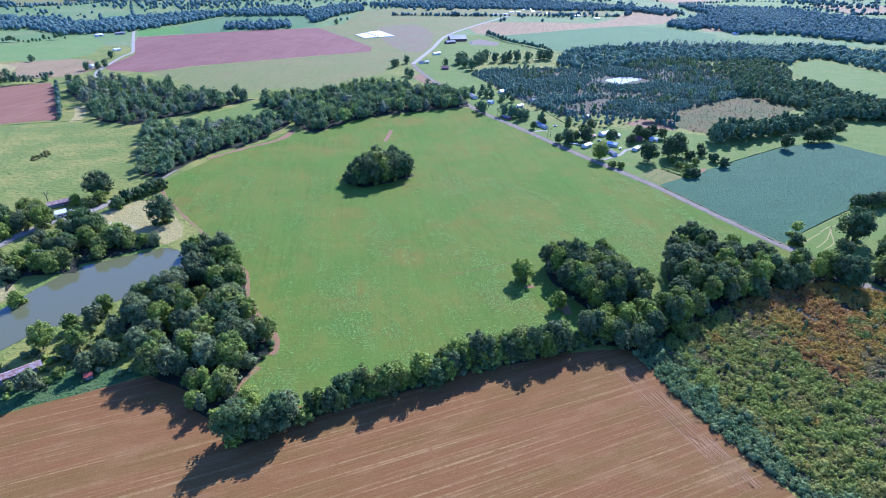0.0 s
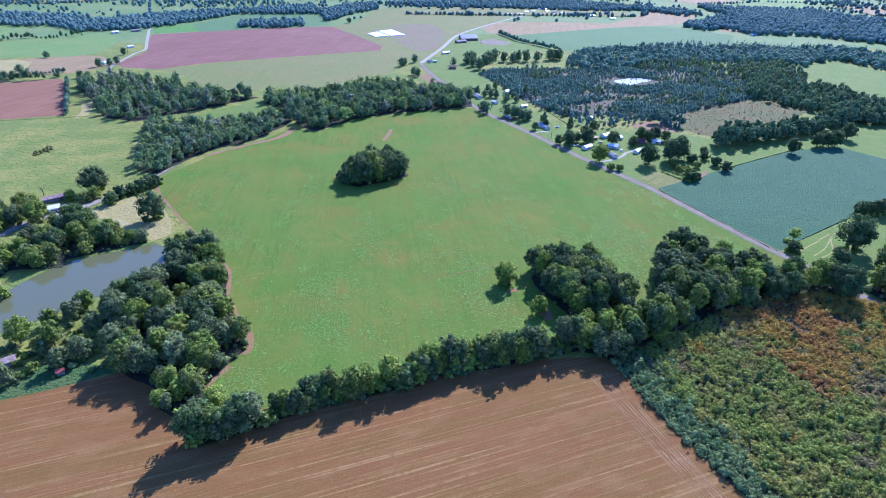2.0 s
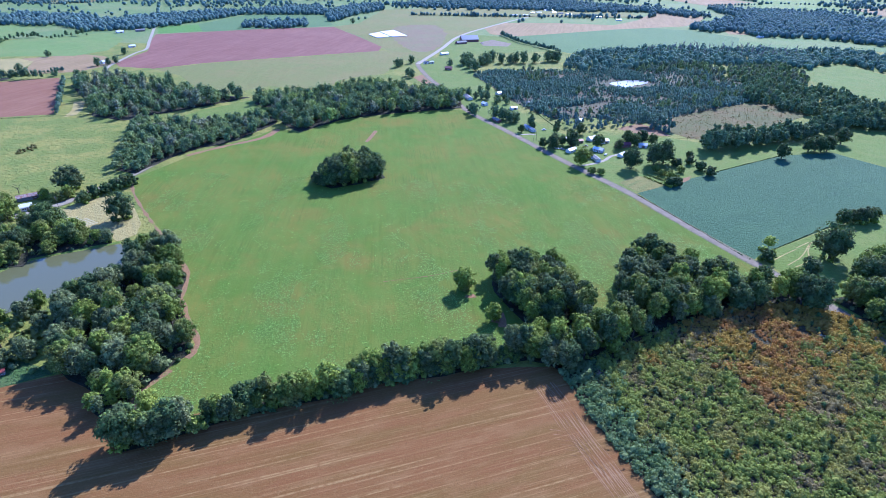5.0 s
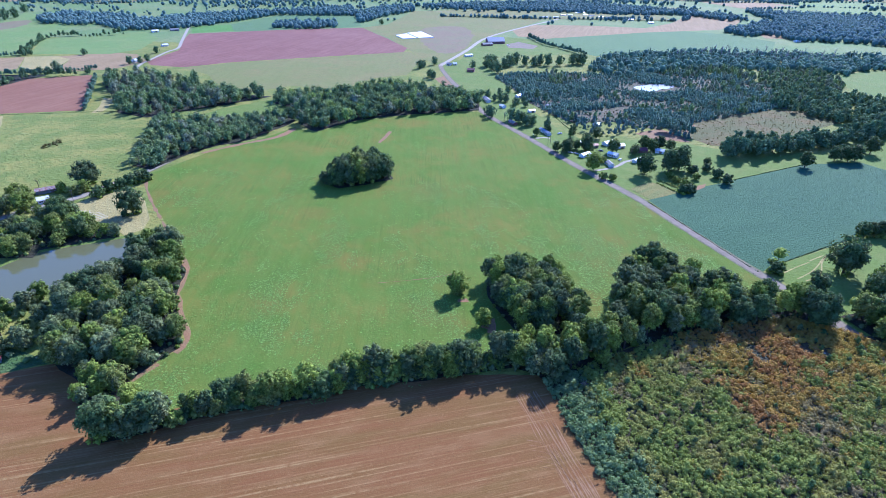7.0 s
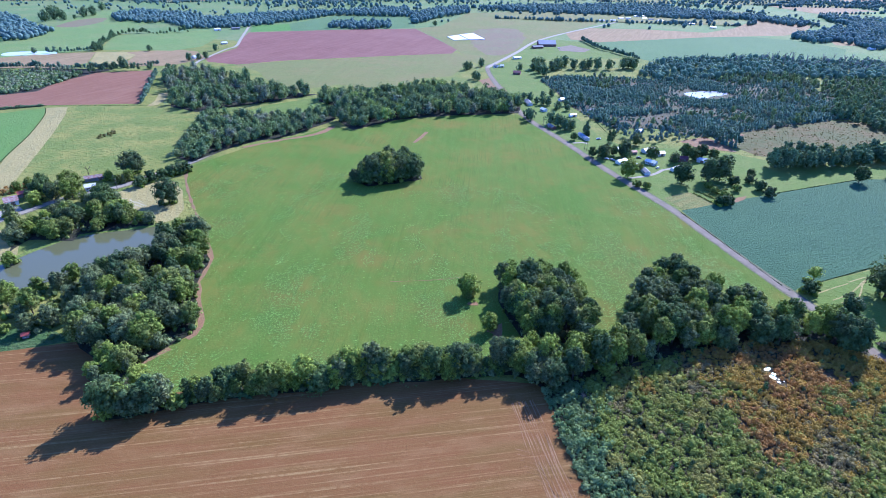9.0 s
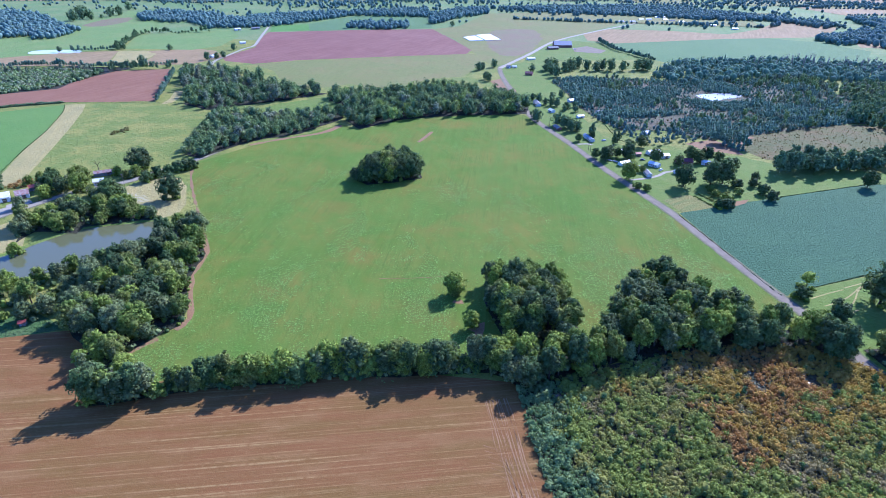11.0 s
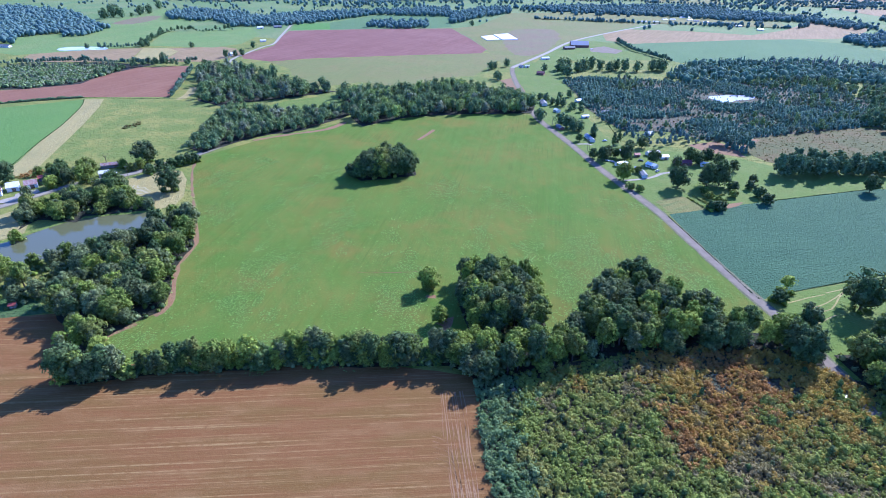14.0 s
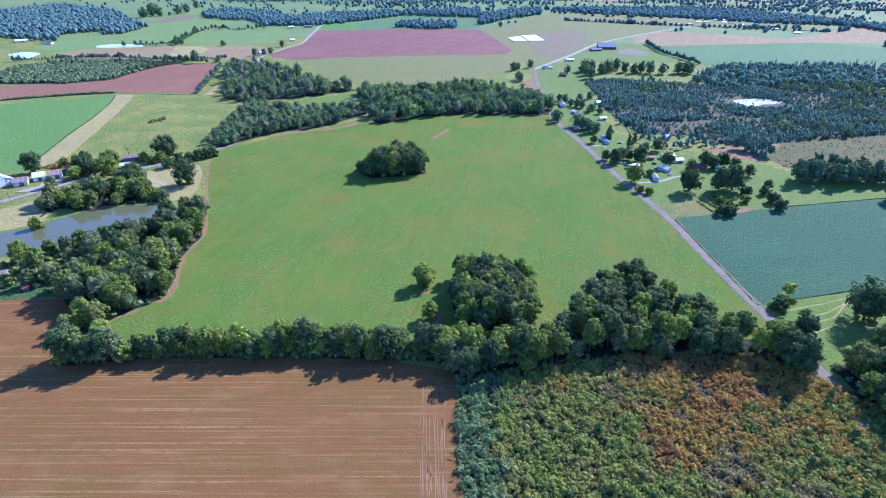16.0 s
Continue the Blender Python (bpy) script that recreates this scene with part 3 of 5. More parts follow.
ribbon("clay_track", [(-62, 571), (-60, 590), (-59, 612)], 4.0, 0.13, RED_BANK, "short red clay track in the meadow", "track", wobble=1.5)
ribbon("footpath", [(-1, 301), (15, 306), (31, 312), (44, 319)], 0.6, 0.13, RED_BANK, "faint worn path across the meadow", "path", wobble=0.3)
ribbon("clay_edge", [(65, 264), (69, 273), (69, 260)], 5.0, 0.13, RED_BANK, "bare clay among the trees", "soil", wobble=1.5)

# roads
LANE = plain_material("pale_lane_asphalt", (0.245, 0.219, 0.165), 0.95, 0, (0.195, 0.172, 0.130), 6.0, 0.08)
VERGE = field_material("dry_verge", (0.155, 0.149, 0.074), (0.124, 0.136, 0.056), (0.186, 0.161, 0.099), 0, 0, None, 0.5, 12, 2, 0.2)
ribbon("road", [(282, 1945), (194, 1795), (132, 1669), (52, 1494), (-2, 1343), (-26, 1179), (-47, 1058), (-56, 1006)], 8.0, 0.24, GRAVEL, "pale far stretch of the country road")
sheet("parking_lot", [(46, 1265), (72, 1304), (112, 1253), (101, 1213), (52, 1222)], 0.2, ASPHALT, "pale car park beside the brick hall", "car park")
MAIN = [(-52, 1040), (-56, 1006), (-33, 915), (1, 813), (24, 741), (45, 689), (89, 611), (130, 534), (162, 480), (180, 448), (208, 388), (226, 351), (237, 330), (250, 301), (260, 276), (273, 235)]
ribbon("road", MAIN, 5.4, 0.22, ASPHALT, "narrow greyish pink paved country road")
ribbon("verge", MAIN, 8.5, 0.16, VERGE, "dry grassy verge beside the paved road", "verge", wobble=0.8)
WEST = [(-351, 200), (-322, 254), (-310, 287), (-304, 310), (-298, 336), (-289, 365), (-268, 391), (-261, 411), (-253, 435), (-246, 461), (-243, 485), (-240, 512), (-230, 544), (-206, 574)]
ribbon("road", WEST, 6.4, 0.22, LANE, "pale paved lane past the farmyard and pond")
ribbon("verge", WEST, 9.5, 0.15, VERGE, "dry grassy verge beside the lane", "verge", wobble=1.2)
ribbon("road", [(-450, 764), (-505, 847), (-548, 919), (-565, 987), (-581, 1065), (-585, 1109), (-627, 1198), (-704, 1359), (-766, 1491)], 6.0, 0.22, GRAVEL, "pale distant lane beside the red field")
ribbon("driveway", [(148, 518), (162, 526), (173, 537), (179, 547), (192, 556)], 3.4, 0.2, GRAVEL, "pale curved gravel driveway", "driveway")
ribbon("driveway", [(97, 610), (107, 614), (112, 612)], 3.4, 0.2, GRAVEL, "short gravel driveway", "driveway")
ribbon("farm_track", [(-454, 706), (-432, 668), (-424, 645), (-428, 640)], 12, 0.14, STRAW, "mown grass track beside the trees", "track", wobble=1)
ribbon("farm_track", [(-354, 789), (-313, 776), (-295, 773)], 3, 0.14, GRAVEL, "pale farm track among trees", "track")
for line in ([(245, 347), (256, 356), (267, 364)], [(251, 341), (263, 351), (272, 362), (281, 374), (290, 379)], [(255, 339), (267, 348), (274, 363), (281, 374)], [(253, 326), (262, 336), (268, 342)], [(268, 366), (280, 375)]):
    ribbon("wheel_track", line, 0.9, 0.12, STRAW, "pale wheel track in the grass", "track")

SWATH = plain_material("raked_hay", (0.347, 0.322, 0.211), 0.95, 0, (0.285, 0.267, 0.167), 1.5, 0.1)
sx, sy = (-234, 375)
for k in range(5):
    arc = [(sx + (5 + 3.2 * k) * math.cos(radians(q)), sy + (5 + 3.2 * k) * math.sin(radians(q))) for q in range(190, 331, 20)]
    ribbon("swath", arc, 1.3, 0.20 + 0.004 * k, SWATH, "curved pale line in the mown hay", "swath")

# water
sheet("pond", [(-280, 205), (-265, 237), (-243, 262), (-240, 275), (-236, 288), (-227, 308), (-194, 329), (-183, 335), (-167, 324), (-157, 303), (-164, 290), (-187, 268), (-202, 247), (-214, 235), (-231, 201), (-254, 177)], 0.16, water_m, "still murky green farm pond", "pond", 1.0, True)
ribbon("pond_bank", [(-267, 238), (-245, 263), (-242, 277), (-238, 290), (-229, 310), (-196, 331), (-185, 338)], 4.5, 0.19, LAWN, "bright green grassy bank along the pond", "bank", wobble=1.5)
sheet("far_pond", [(240, 882), (269, 904), (298, 911), (298, 889), (275, 873), (260, 852), (251, 863)], 0.2, glare_m, "bright pond among young pines", "pond", 2.0, True)
sheet("far_pond", [(-947, 916), (-928, 941), (-876, 954), (-849, 932), (-895, 905), (-924, 893)], 0.2, glare_m, "distant pale pond", "pond", 2.0, True)
sheet("far_pond", [(-1004, 769), (-1000, 799), (-963, 800), (-943, 780), (-926, 741), (-974, 754)], 0.2, glare_m, "distant pale pond near a long barn", "pond", 2.0, True)
POOLS = [(177, 258), (199, 267), (200, 260), (203, 257), (224, 269), (227, 272), (228, 267)] + [(233, 267), (235, 265)] + [(270, 279), (265, 263), (275, 286)] + [(254, 270)]
rng = np.random.default_rng(46)
for i, (cx, cy) in enumerate(POOLS):
    for k in range(2 if i == 0 else 5):
        px, py, pr = cx + rng.normal() * 1.3, cy + rng.normal() * 1.5, rng.uniform(0.35, 0.85)
        sheet("marsh_pool", [(px + pr * math.cos(a) * (1 + 0.4 * math.sin(3 * a + i + k)), py + 0.8 * pr * math.sin(a)) for a in [q * 0.785 for q in range(8)]], 0.25, water_m, "small standing pool glinting among the shrubs", "pool", 0.5, True)

# white covers on the far hill
COVER = plain_material("white_sheeting", (0.680, 0.680, 0.680), 0.5, 0, (0.612, 0.612, 0.620), 8)
for ring in ([(-203, 1353), (-185, 1387), (-150, 1321), (-177, 1304)], [(-185, 1397), (-157, 1426), (-115, 1339), (-146, 1322)]):
    ob = link_mesh("white_cover", [(x, y, 0.1) for x, y in ring] + [(x * 0.995 + ring[0][0] * 0.005, y, 1.4) for x, y in ring], [(0, 1, 2, 3)[::-1], (4, 5, 6, 7)] + [(i, (i + 1) % 4, (i + 1) % 4 + 4, i + 4) for i in range(4)], COVER)
    tagged(ob, "flat white sheeting over a storage basin on the hill", "cover", "white covers")

# ---- trees ----
LEAF = {
    "dark": leaf_material("dark_green_leaves", (0.053, 0.087, 0.033), (0.099, 0.148, 0.042), (0.102, 0.117, 0.052)),
    "mid": leaf_material("green_leaves", (0.095, 0.137, 0.026), (0.196, 0.256, 0.035), (0.170, 0.176, 0.054)),
    "yellow": leaf_material("yellow_green_leaves", (0.185, 0.246, 0.039), (0.266, 0.320, 0.050), (0.214, 0.259, 0.043)),
    "olive": leaf_material("grey_olive_leaves", (0.099, 0.128, 0.049), (0.167, 0.207, 0.081), (0.136, 0.151, 0.064)),
    "autumn": leaf_material("turning_leaves", (0.216, 0.121, 0.027), (0.374, 0.174, 0.043), (0.230, 0.157, 0.030)),
}
# lighter, bluer copies of the leaf colours above, standing in for haze
HAZED_LEAF = {
    "dark": leaf_material("hazed_dark_leaves", (0.090, 0.147, 0.068), (0.129, 0.193, 0.079), (0.142, 0.178, 0.091), 0.03),
    "mid": leaf_material("hazed_green_leaves", (0.129, 0.195, 0.073), (0.190, 0.257, 0.089), (0.186, 0.222, 0.100), 0.03),
    "yellow": leaf_material("hazed_yellow_leaves", (0.201, 0.285, 0.073), (0.249, 0.320, 0.079), (0.201, 0.266, 0.079), 0.03),
    "olive": leaf_material("hazed_olive_leaves", (0.160, 0.200, 0.119), (0.217, 0.249, 0.151), (0.192, 0.200, 0.124), 0.03),
    "autumn": leaf_material("hazed_turning_leaves", (0.152, 0.136, 0.057), (0.193, 0.165, 0.068), (0.166, 0.156, 0.061), 0.03),
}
rng = np.random.default_rng(14)
HIGH = [broad_crown(rng, 9.0, 11.0, 1, 24, 620, 0.36, 0.42, 1.0, 9) for k in range(2)]
HIGH_TRUNK = trunk_mesh(rng, 10.5, 0.24, 3.4)
rng = np.random.default_rng(5)
SHAPES = {
    "high": HIGH,
    "oak": [broad_crown(rng, 12.5, 14.0, 1, 60, 2300, 0.42, 0.0, 1.0, 26) for k in range(4)],
    "tall": [broad_crown(rng, 9.4, 17.0, 1, 54, 2000, 0.40, 0.12, 0.95, 24) for k in range(4)],
    "round": [broad_crown(rng, 9.5, 10.5, 1, 46, 1600, 0.38, -0.02, 1.0, 22) for k in range(3)],
    "hedge": [broad_crown(rng, 6.6, 12.8, 1, 36, 1150, 0.36, 0.14, 1.0, 16) for k in range(4)],
    "bush": [broad_crown(rng, 6.5, 5.0, 1, 20, 450, 0.45, 0.0) for k in range(3)],
    "cedar": [broad_crown(rng, 5.5, 11.0, 1, 24, 600, 0.42, 0.04, 0.5) for k in range(2)],
}
FAR_SHAPES = {
    "oak": [broad_crown(rng, 12.5, 14.0, 1, 30, 700, 0.66, -0.12, 1.0, 12) for k in range(4)],
    "tall": [broad_crown(rng, 9.0, 17.5, 1, 30, 650, 0.62, 0.02, 0.85, 12) for k in range(4)],
    "round": [broad_crown(rng, 9.5, 10.5, 1, 24, 520, 0.58, -0.14, 1.0, 10) for k in range(3)],
    "bush": [broad_crown(rng, 6.5, 5.0, 1, 9, 220, 0.25, 0.0) for k in range(3)],
    "cedar": [broad_crown(rng, 5.5, 11.0, 1, 12, 300, 0.55, 0.04, 0.5) for k in range(2)],
}
TRUNKS = {"oak": trunk_mesh(rng, 13, 0.45, 5), "tall": trunk_mesh(rng, 16, 0.4, 3.6), "hedge": trunk_mesh(rng, 10, 0.25, 2.2), "round": trunk_mesh(rng, 9.5, 0.32, 3.8), "bush": trunk_mesh(rng, 4, 0.15, 2.4), "cedar": trunk_mesh(rng, 10, 0.25, 1.6), "high": HIGH_TRUNK}
TRUNKS = {k: mesh_data("trunk", v, BARK) for k, v in TRUNKS.items()}
CROWNS, MADE = {}, {}
WORDS = {"oak": "broad spreading tree", "tall": "tall narrow-crowned tree", "round": "small round-headed tree", "bush": "low rounded bush", "hedge": "slim hedge tree", "cedar": "slender upright cedar", "high": "bare-stemmed round-crowned tree"}
SHADES = {"dark": "dark green", "mid": "fresh green", "yellow": "yellow-green", "olive": "dusty olive-grey", "autumn": "brownish, turning"}


def tree(shape, shade, x, y, size, where, group, pick=0, turn=0.0, tall=1.0):
    """One tree or bush with its trunk and crown."""
    size *= 1.2
    m = Matrix.Translation((x, y, 0.05)) @ Matrix.Rotation(turn, 4, "Z") @ Matrix.Diagonal((size, size, size * tall, 1))
    pick %= len(SHAPES[shape])
    # distant trees switch to the leaf colours lightened for haze
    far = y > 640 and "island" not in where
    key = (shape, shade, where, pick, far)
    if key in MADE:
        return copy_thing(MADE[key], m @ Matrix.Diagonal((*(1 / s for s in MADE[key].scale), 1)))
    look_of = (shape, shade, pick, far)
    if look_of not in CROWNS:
        CROWNS[look_of] = mesh_data("crown", (FAR_SHAPES if far else SHAPES)[shape][pick], (HAZED_LEAF if far else LEAF)[shade])
    base = tagged(new({"oak": "spreading_tree", "tall": "tall_tree", "hedge": "hedge_tree", "round": "small_tree", "bush": "bush", "cedar": "cedar_tree", "high": "standard_tree"}[shape]), SHADES[shade] + " " + WORDS[shape] + " " + where, "bush" if shape == "bush" else "tree", group)
    for name, me in (("trunk", TRUNKS[shape]), ("crown", CROWNS[look_of])):
        new(name, me).parent = base
    base.matrix_basis = m
    MADE[key] = base
    return base


UNDER, CLEAR = [], [(*(-200, 204), 13), (*(-192, 209), 12), (*(-206, 197), 12)]


def wood(outline, spacing, seed, where, group, mix, sizes=(0.75, 1.15), gaps=0.03, floor=True, dome=0.0):
    """A wood: mix is a list of (shape, shade, share)."""
    rng = np.random.default_rng(seed)
    share = np.array([s for *_, s in mix], float)
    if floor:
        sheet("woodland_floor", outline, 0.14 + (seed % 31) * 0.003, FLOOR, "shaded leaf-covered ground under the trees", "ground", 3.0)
    UNDER.append((outline, seed))
    for x, y in scatter(outline, spacing, seed, 0.5, gaps):
        shape, shade, _ = mix[rng.choice(len(mix), p=share / share.sum())]
        if any(math.hypot(x - cx, y - cy) < r for cx, cy, r in CLEAR):
            continue
        size = rng.uniform(*sizes) * (1 - dome + dome * min(1.0, from_edge(x, y, outline) / 14) ** 0.6)
        tree(shape, shade, x, y, size, where, group, int(rng.integers(6)), rng.uniform(0, 6.28), rng.uniform(0.9, 1.1))


STUFF_CROWN = {}


def stuff_wood(outline, spacing, seed, where, mix, sizes=(0.85, 1.2), gaps=0.05):
    """A wood further off: one object for each shade of leaf."""
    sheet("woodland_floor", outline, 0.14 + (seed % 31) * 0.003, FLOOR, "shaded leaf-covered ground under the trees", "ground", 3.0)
    rng = np.random.default_rng(seed)
    spots = scatter(outline, spacing, seed, 0.42, gaps)
    share = np.array([s for *_, s in mix], float)
    which = rng.choice(len(mix), len(spots), p=share / share.sum())
    for k, (shape, shade, _) in enumerate(mix):
        if shape not in STUFF_CROWN:
            w, h = {"oak": (12.5, 14.0), "tall": (9.0, 17.5), "round": (9.5, 10.5)}[shape]
            STUFF_CROWN[shape] = [broad_crown(rng, w, h, 1, 22, 380, 0.8, 0.0, 1.0, 6) for j in range(3)]
        if (which == k).any():
            spread("wood", STUFF_CROWN[shape], spots[which == k], sizes, seed + k, HAZED_LEAF[shade], SHADES[shade] + " trees " + where, "woods")


POND_MIX = [("oak", "mid", 2), ("oak", "dark", 2.4), ("tall", "mid", 1.2), ("tall", "dark", 1.6), ("round", "olive", 1.6), ("oak", "olive", 1.8), ("round", "mid", 1)]
wood([(-141, 210), (-120, 199), (-95, 185), (-95, 198), (-84, 228), (-91, 242), (-110, 268), (-122, 299), (-146, 327), (-160, 341), (-168, 329), (-156, 308), (-161, 287), (-174, 273), (-168, 247), (-156, 227)], 9.0, 11, "in the pond wood", "pond wood trees", POND_MIX, (0.7, 1.1))
wood([(-203, 176), (-183, 194), (-160, 205), (-141, 210), (-156, 227), (-168, 247), (-174, 273), (-191, 256), (-196, 240), (-204, 226), (-223, 195), (-233, 175)], 11.5, 12, "in the open wood by the pond", "pond wood trees", [("round", "olive", 2), ("round", "mid", 2), ("oak", "mid", 1.5), ("tall", "mid", 1), ("bush", "mid", 1)], (0.65, 1.0), 0.12, False)
wood([(-253, 278), (-257, 296), (-225, 301), (-230, 311), (-197, 332), (-191, 337), (-198, 349), (-232, 345), (-252, 335), (-272, 315), (-272, 297)], 9.0, 13, "on the pond's far bank", "pond bank trees", [("oak", "dark", 2), ("round", "mid", 2), ("oak", "mid", 1), ("round", "olive", 1)], (0.65, 0.95))
wood([(-108, 184), (-89, 175), (-79, 177), (-80, 187), (-91, 195), (-108, 204), (-116, 203)], 7.5, 14, "at the meadow's corner", "corner trees", [("hedge", "yellow", 4), ("hedge", "mid", 1), ("bush", "yellow", 2), ("hedge", "olive", 1.2), ("round", "yellow", 1)], (0.55, 0.95))
wood([(-84, 164.0), (-62, 176.8), (-34, 191.2), (-3, 202.8), (15, 212.5), (49, 222.5), (79, 233.5), (95, 231.5), (95, 238.0), (78, 242.0), (47, 231.0), (11, 220.0), (-7, 209.1), (-39, 196.8), (-68, 182.7), (-86, 169.5)], 4.0, 15, "in the hedgerow beside the stubble", "hedgerow trees", [("hedge", "mid", 1.5), ("hedge", "dark", 2.5), ("hedge", "yellow", 0.5), ("hedge", "olive", 0.8), ("round", "mid", 1.2), ("round", "dark", 1.6), ("round", "yellow", 0.5), ("bush", "mid", 2), ("bush", "yellow", 0.7), ("oak", "mid", 0.7), ("oak", "dark", 0.5)], (0.5, 1.25))
wood([(69, 285), (63, 304), (66, 323), (83, 330), (102, 322), (111, 304), (117, 286), (121, 272), (104, 258), (80, 264)], 7.6, 16, "in the near grove", "near grove trees", [("oak", "dark", 1), ("oak", "mid", 2.5), ("tall", "mid", 3), ("tall", "dark", 2), ("round", "olive", 0.8), ("round", "yellow", 0.5)], (0.95, 1.15), dome=0.3)
wood([(72, 242), (76, 254), (104, 256), (128, 272), (131, 256), (107, 238), (91, 236)], 7.5, 17, "where the groves meet", "near grove trees", [("tall", "yellow", 1.2), ("round", "yellow", 2.5), ("tall", "mid", 1.5), ("oak", "mid", 1), ("round", "olive", 1)], (0.75, 1.0))
wood([(134, 276), (137, 302), (145, 328), (156, 343), (169, 342), (183, 320), (201, 313), (220, 309), (232, 312), (234, 299), (200, 284), (158, 268), (133, 254), (120, 249), (128, 262)], 8.5, 18, "in the dense grove by the marsh", "marsh grove trees", [("oak", "dark", 1.5), ("tall", "dark", 3), ("tall", "mid", 3), ("oak", "mid", 1.4), ("tall", "olive", 1.2), ("round", "olive", 0.8), ("tall", "yellow", 0.4)], (0.88, 1.14), dome=0.2)
wood([(156, 270), (185, 285), (208, 294), (211, 300), (186, 292), (159, 280)], 8.0, 27, "along the marsh side of the grove", "marsh grove trees", [("tall", "yellow", 1.5), ("tall", "mid", 2), ("round", "autumn", 0.7), ("tall", "olive", 0.7)], (0.75, 0.95))
wood([(229, 298), (233, 307), (245, 310), (252, 304), (251, 292), (239, 286)], 8.5, 19, "at the roadside by the marsh", "marsh grove trees", [("oak", "dark", 3), ("tall", "dark", 2), ("oak", "mid", 1)], (0.85, 1.15))
wood([(280, 321), (286, 332), (294, 340), (324, 351), (342, 339), (291, 285), (283, 293), (280, 309)], 9.0, 20, "beside the road past the marsh", "roadside wood trees", [("oak", "dark", 2), ("oak", "mid", 2), ("tall", "dark", 1), ("tall", "mid", 1)], (0.9, 1.25))
ISLAND = [(-84, 452), (-81, 475), (-63, 492), (-38, 489), (-26, 473), (-46, 456), (-67, 445)]
ox, oy = (sum(p[k] for p in ISLAND) / len(ISLAND) for k in (0, 1))
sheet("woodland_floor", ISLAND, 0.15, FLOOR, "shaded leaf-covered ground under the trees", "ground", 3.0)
UNDER.append((ISLAND, 21))
rng = np.random.default_rng(21)
reach = max(math.hypot(x - ox, y - oy) for x, y in ISLAND)
for x, y in scatter(ISLAND, 6.6, 21, 0.45):
    far = math.hypot(x - ox - 4, y - oy) / reach
    shape, shade = (("oak", "dark"), ("tall", "dark"), ("oak", "dark"), ("oak", "mid"))[int(rng.integers(4))] if far < 0.75 else ("round", "dark")
    tree(shape, shade, x, y, (1.45 - 0.62 * far) * rng.uniform(0.9, 1.1), "in the round island grove", "island grove trees", int(rng.integers(6)), rng.uniform(0, 6.28))
ribbon("clay_spot", [(48.5, 289), (51, 288.5), (54, 290)], 4.0, 0.13, RED_BANK, "bare red clay at the foot of the lone tree", "soil", wobble=1.5)
tree("round", "mid", 47.5, 296, 1.2, "standing alone in the meadow", "meadow trees", 0, 0.7, 0.95)
for dx, dy, q in ((2.6, -1.2, 0.85), (-2.4, -1.6, 0.8), (0.2, -2.8, 0.9), (-2.8, 1.6, 0.8), (2.4, 2.0, 0.8)):
    tree("bush", "mid", 47.5 + dx * 0.7, 296 + dy * 0.7, q * 0.55, "under the lone meadow tree", "meadow trees", int(q * 20), dx)
tree("round", "mid", *(65, 266), 0.85, "at the grove's edge", "meadow trees", 1)
stuff_wood([(-167, 627), (-139, 599), (-111, 644), (-72, 675), (30, 717), (27, 760), (-9, 796), (-77, 822), (-125, 817), (-151, 767), (-190, 763), (-235, 738), (-229, 713), (-191, 686)], 10.5, 22, "in the wood above the meadow", [("oak", "dark", 2.5), ("oak", "mid", 2.5), ("tall", "dark", 1), ("oak", "yellow", 0.8), ("tall", "mid", 1), ("oak", "olive", 0.5)], (0.85, 1.2))
stuff_wood([(-269, 470), (-245, 463), (-229, 524), (-193, 565), (-175, 630), (-188, 675), (-217, 643), (-272, 611), (-337, 626), (-311, 569), (-285, 512)], 9.5, 23, "in the wood along the lane", [("oak", "dark", 3), ("oak", "mid", 2), ("round", "mid", 1), ("oak", "olive", 1)], (0.65, 0.98))
stuff_wood([(-525, 795), (-498, 849), (-396, 811), (-333, 763), (-249, 748), (-278, 707), (-337, 643), (-347, 624), (-394, 640), (-447, 708)], 11.5, 24, "in the wood behind the pasture", [("oak", "dark", 3), ("oak", "mid", 2), ("tall", "olive", 1), ("round", "olive", 1), ("tall", "dark", 1)], (0.6, 1.3))

wood([(-270, 360), (-275, 375), (-251, 372), (-236, 360), (-248, 350)], 6.5, 41, "between the lane and the pond", "lane trees", [("round", "mid", 2), ("round", "olive", 1.5), ("oak", "dark", 1)], (0.6, 0.85))
wood([(-327, 362), (-323, 388), (-302, 387), (-286, 372), (-293, 357), (-306, 347)], 7.5, 42, "round the farmyard", "farmyard trees", [("round", "mid", 2), ("round", "yellow", 1), ("round", "olive", 1.5), ("oak", "dark", 1)], (0.6, 0.9), 0.3, False)
wood([(84, 236), (93, 227), (107, 230), (121, 240), (133, 251), (128, 259), (104, 249)], 7.0, 45, "where hedge, grove and marsh meet", "marsh grove trees", [("tall", "dark", 2), ("tall", "mid", 2), ("round", "olive", 1), ("oak", "dark", 1), ("round", "mid", 1)], (0.7, 1.0))
wood([(259, 301), (267, 306), (282, 310), (299, 303), (287, 256), (276, 254), (268, 277), (261, 291)], 7.5, 44, "shading the road by the marsh", "roadside wood trees", [("oak", "mid", 2), ("tall", "mid", 1.5), ("oak", "dark", 1.5), ("round", "mid", 1)], (0.75, 1.1))
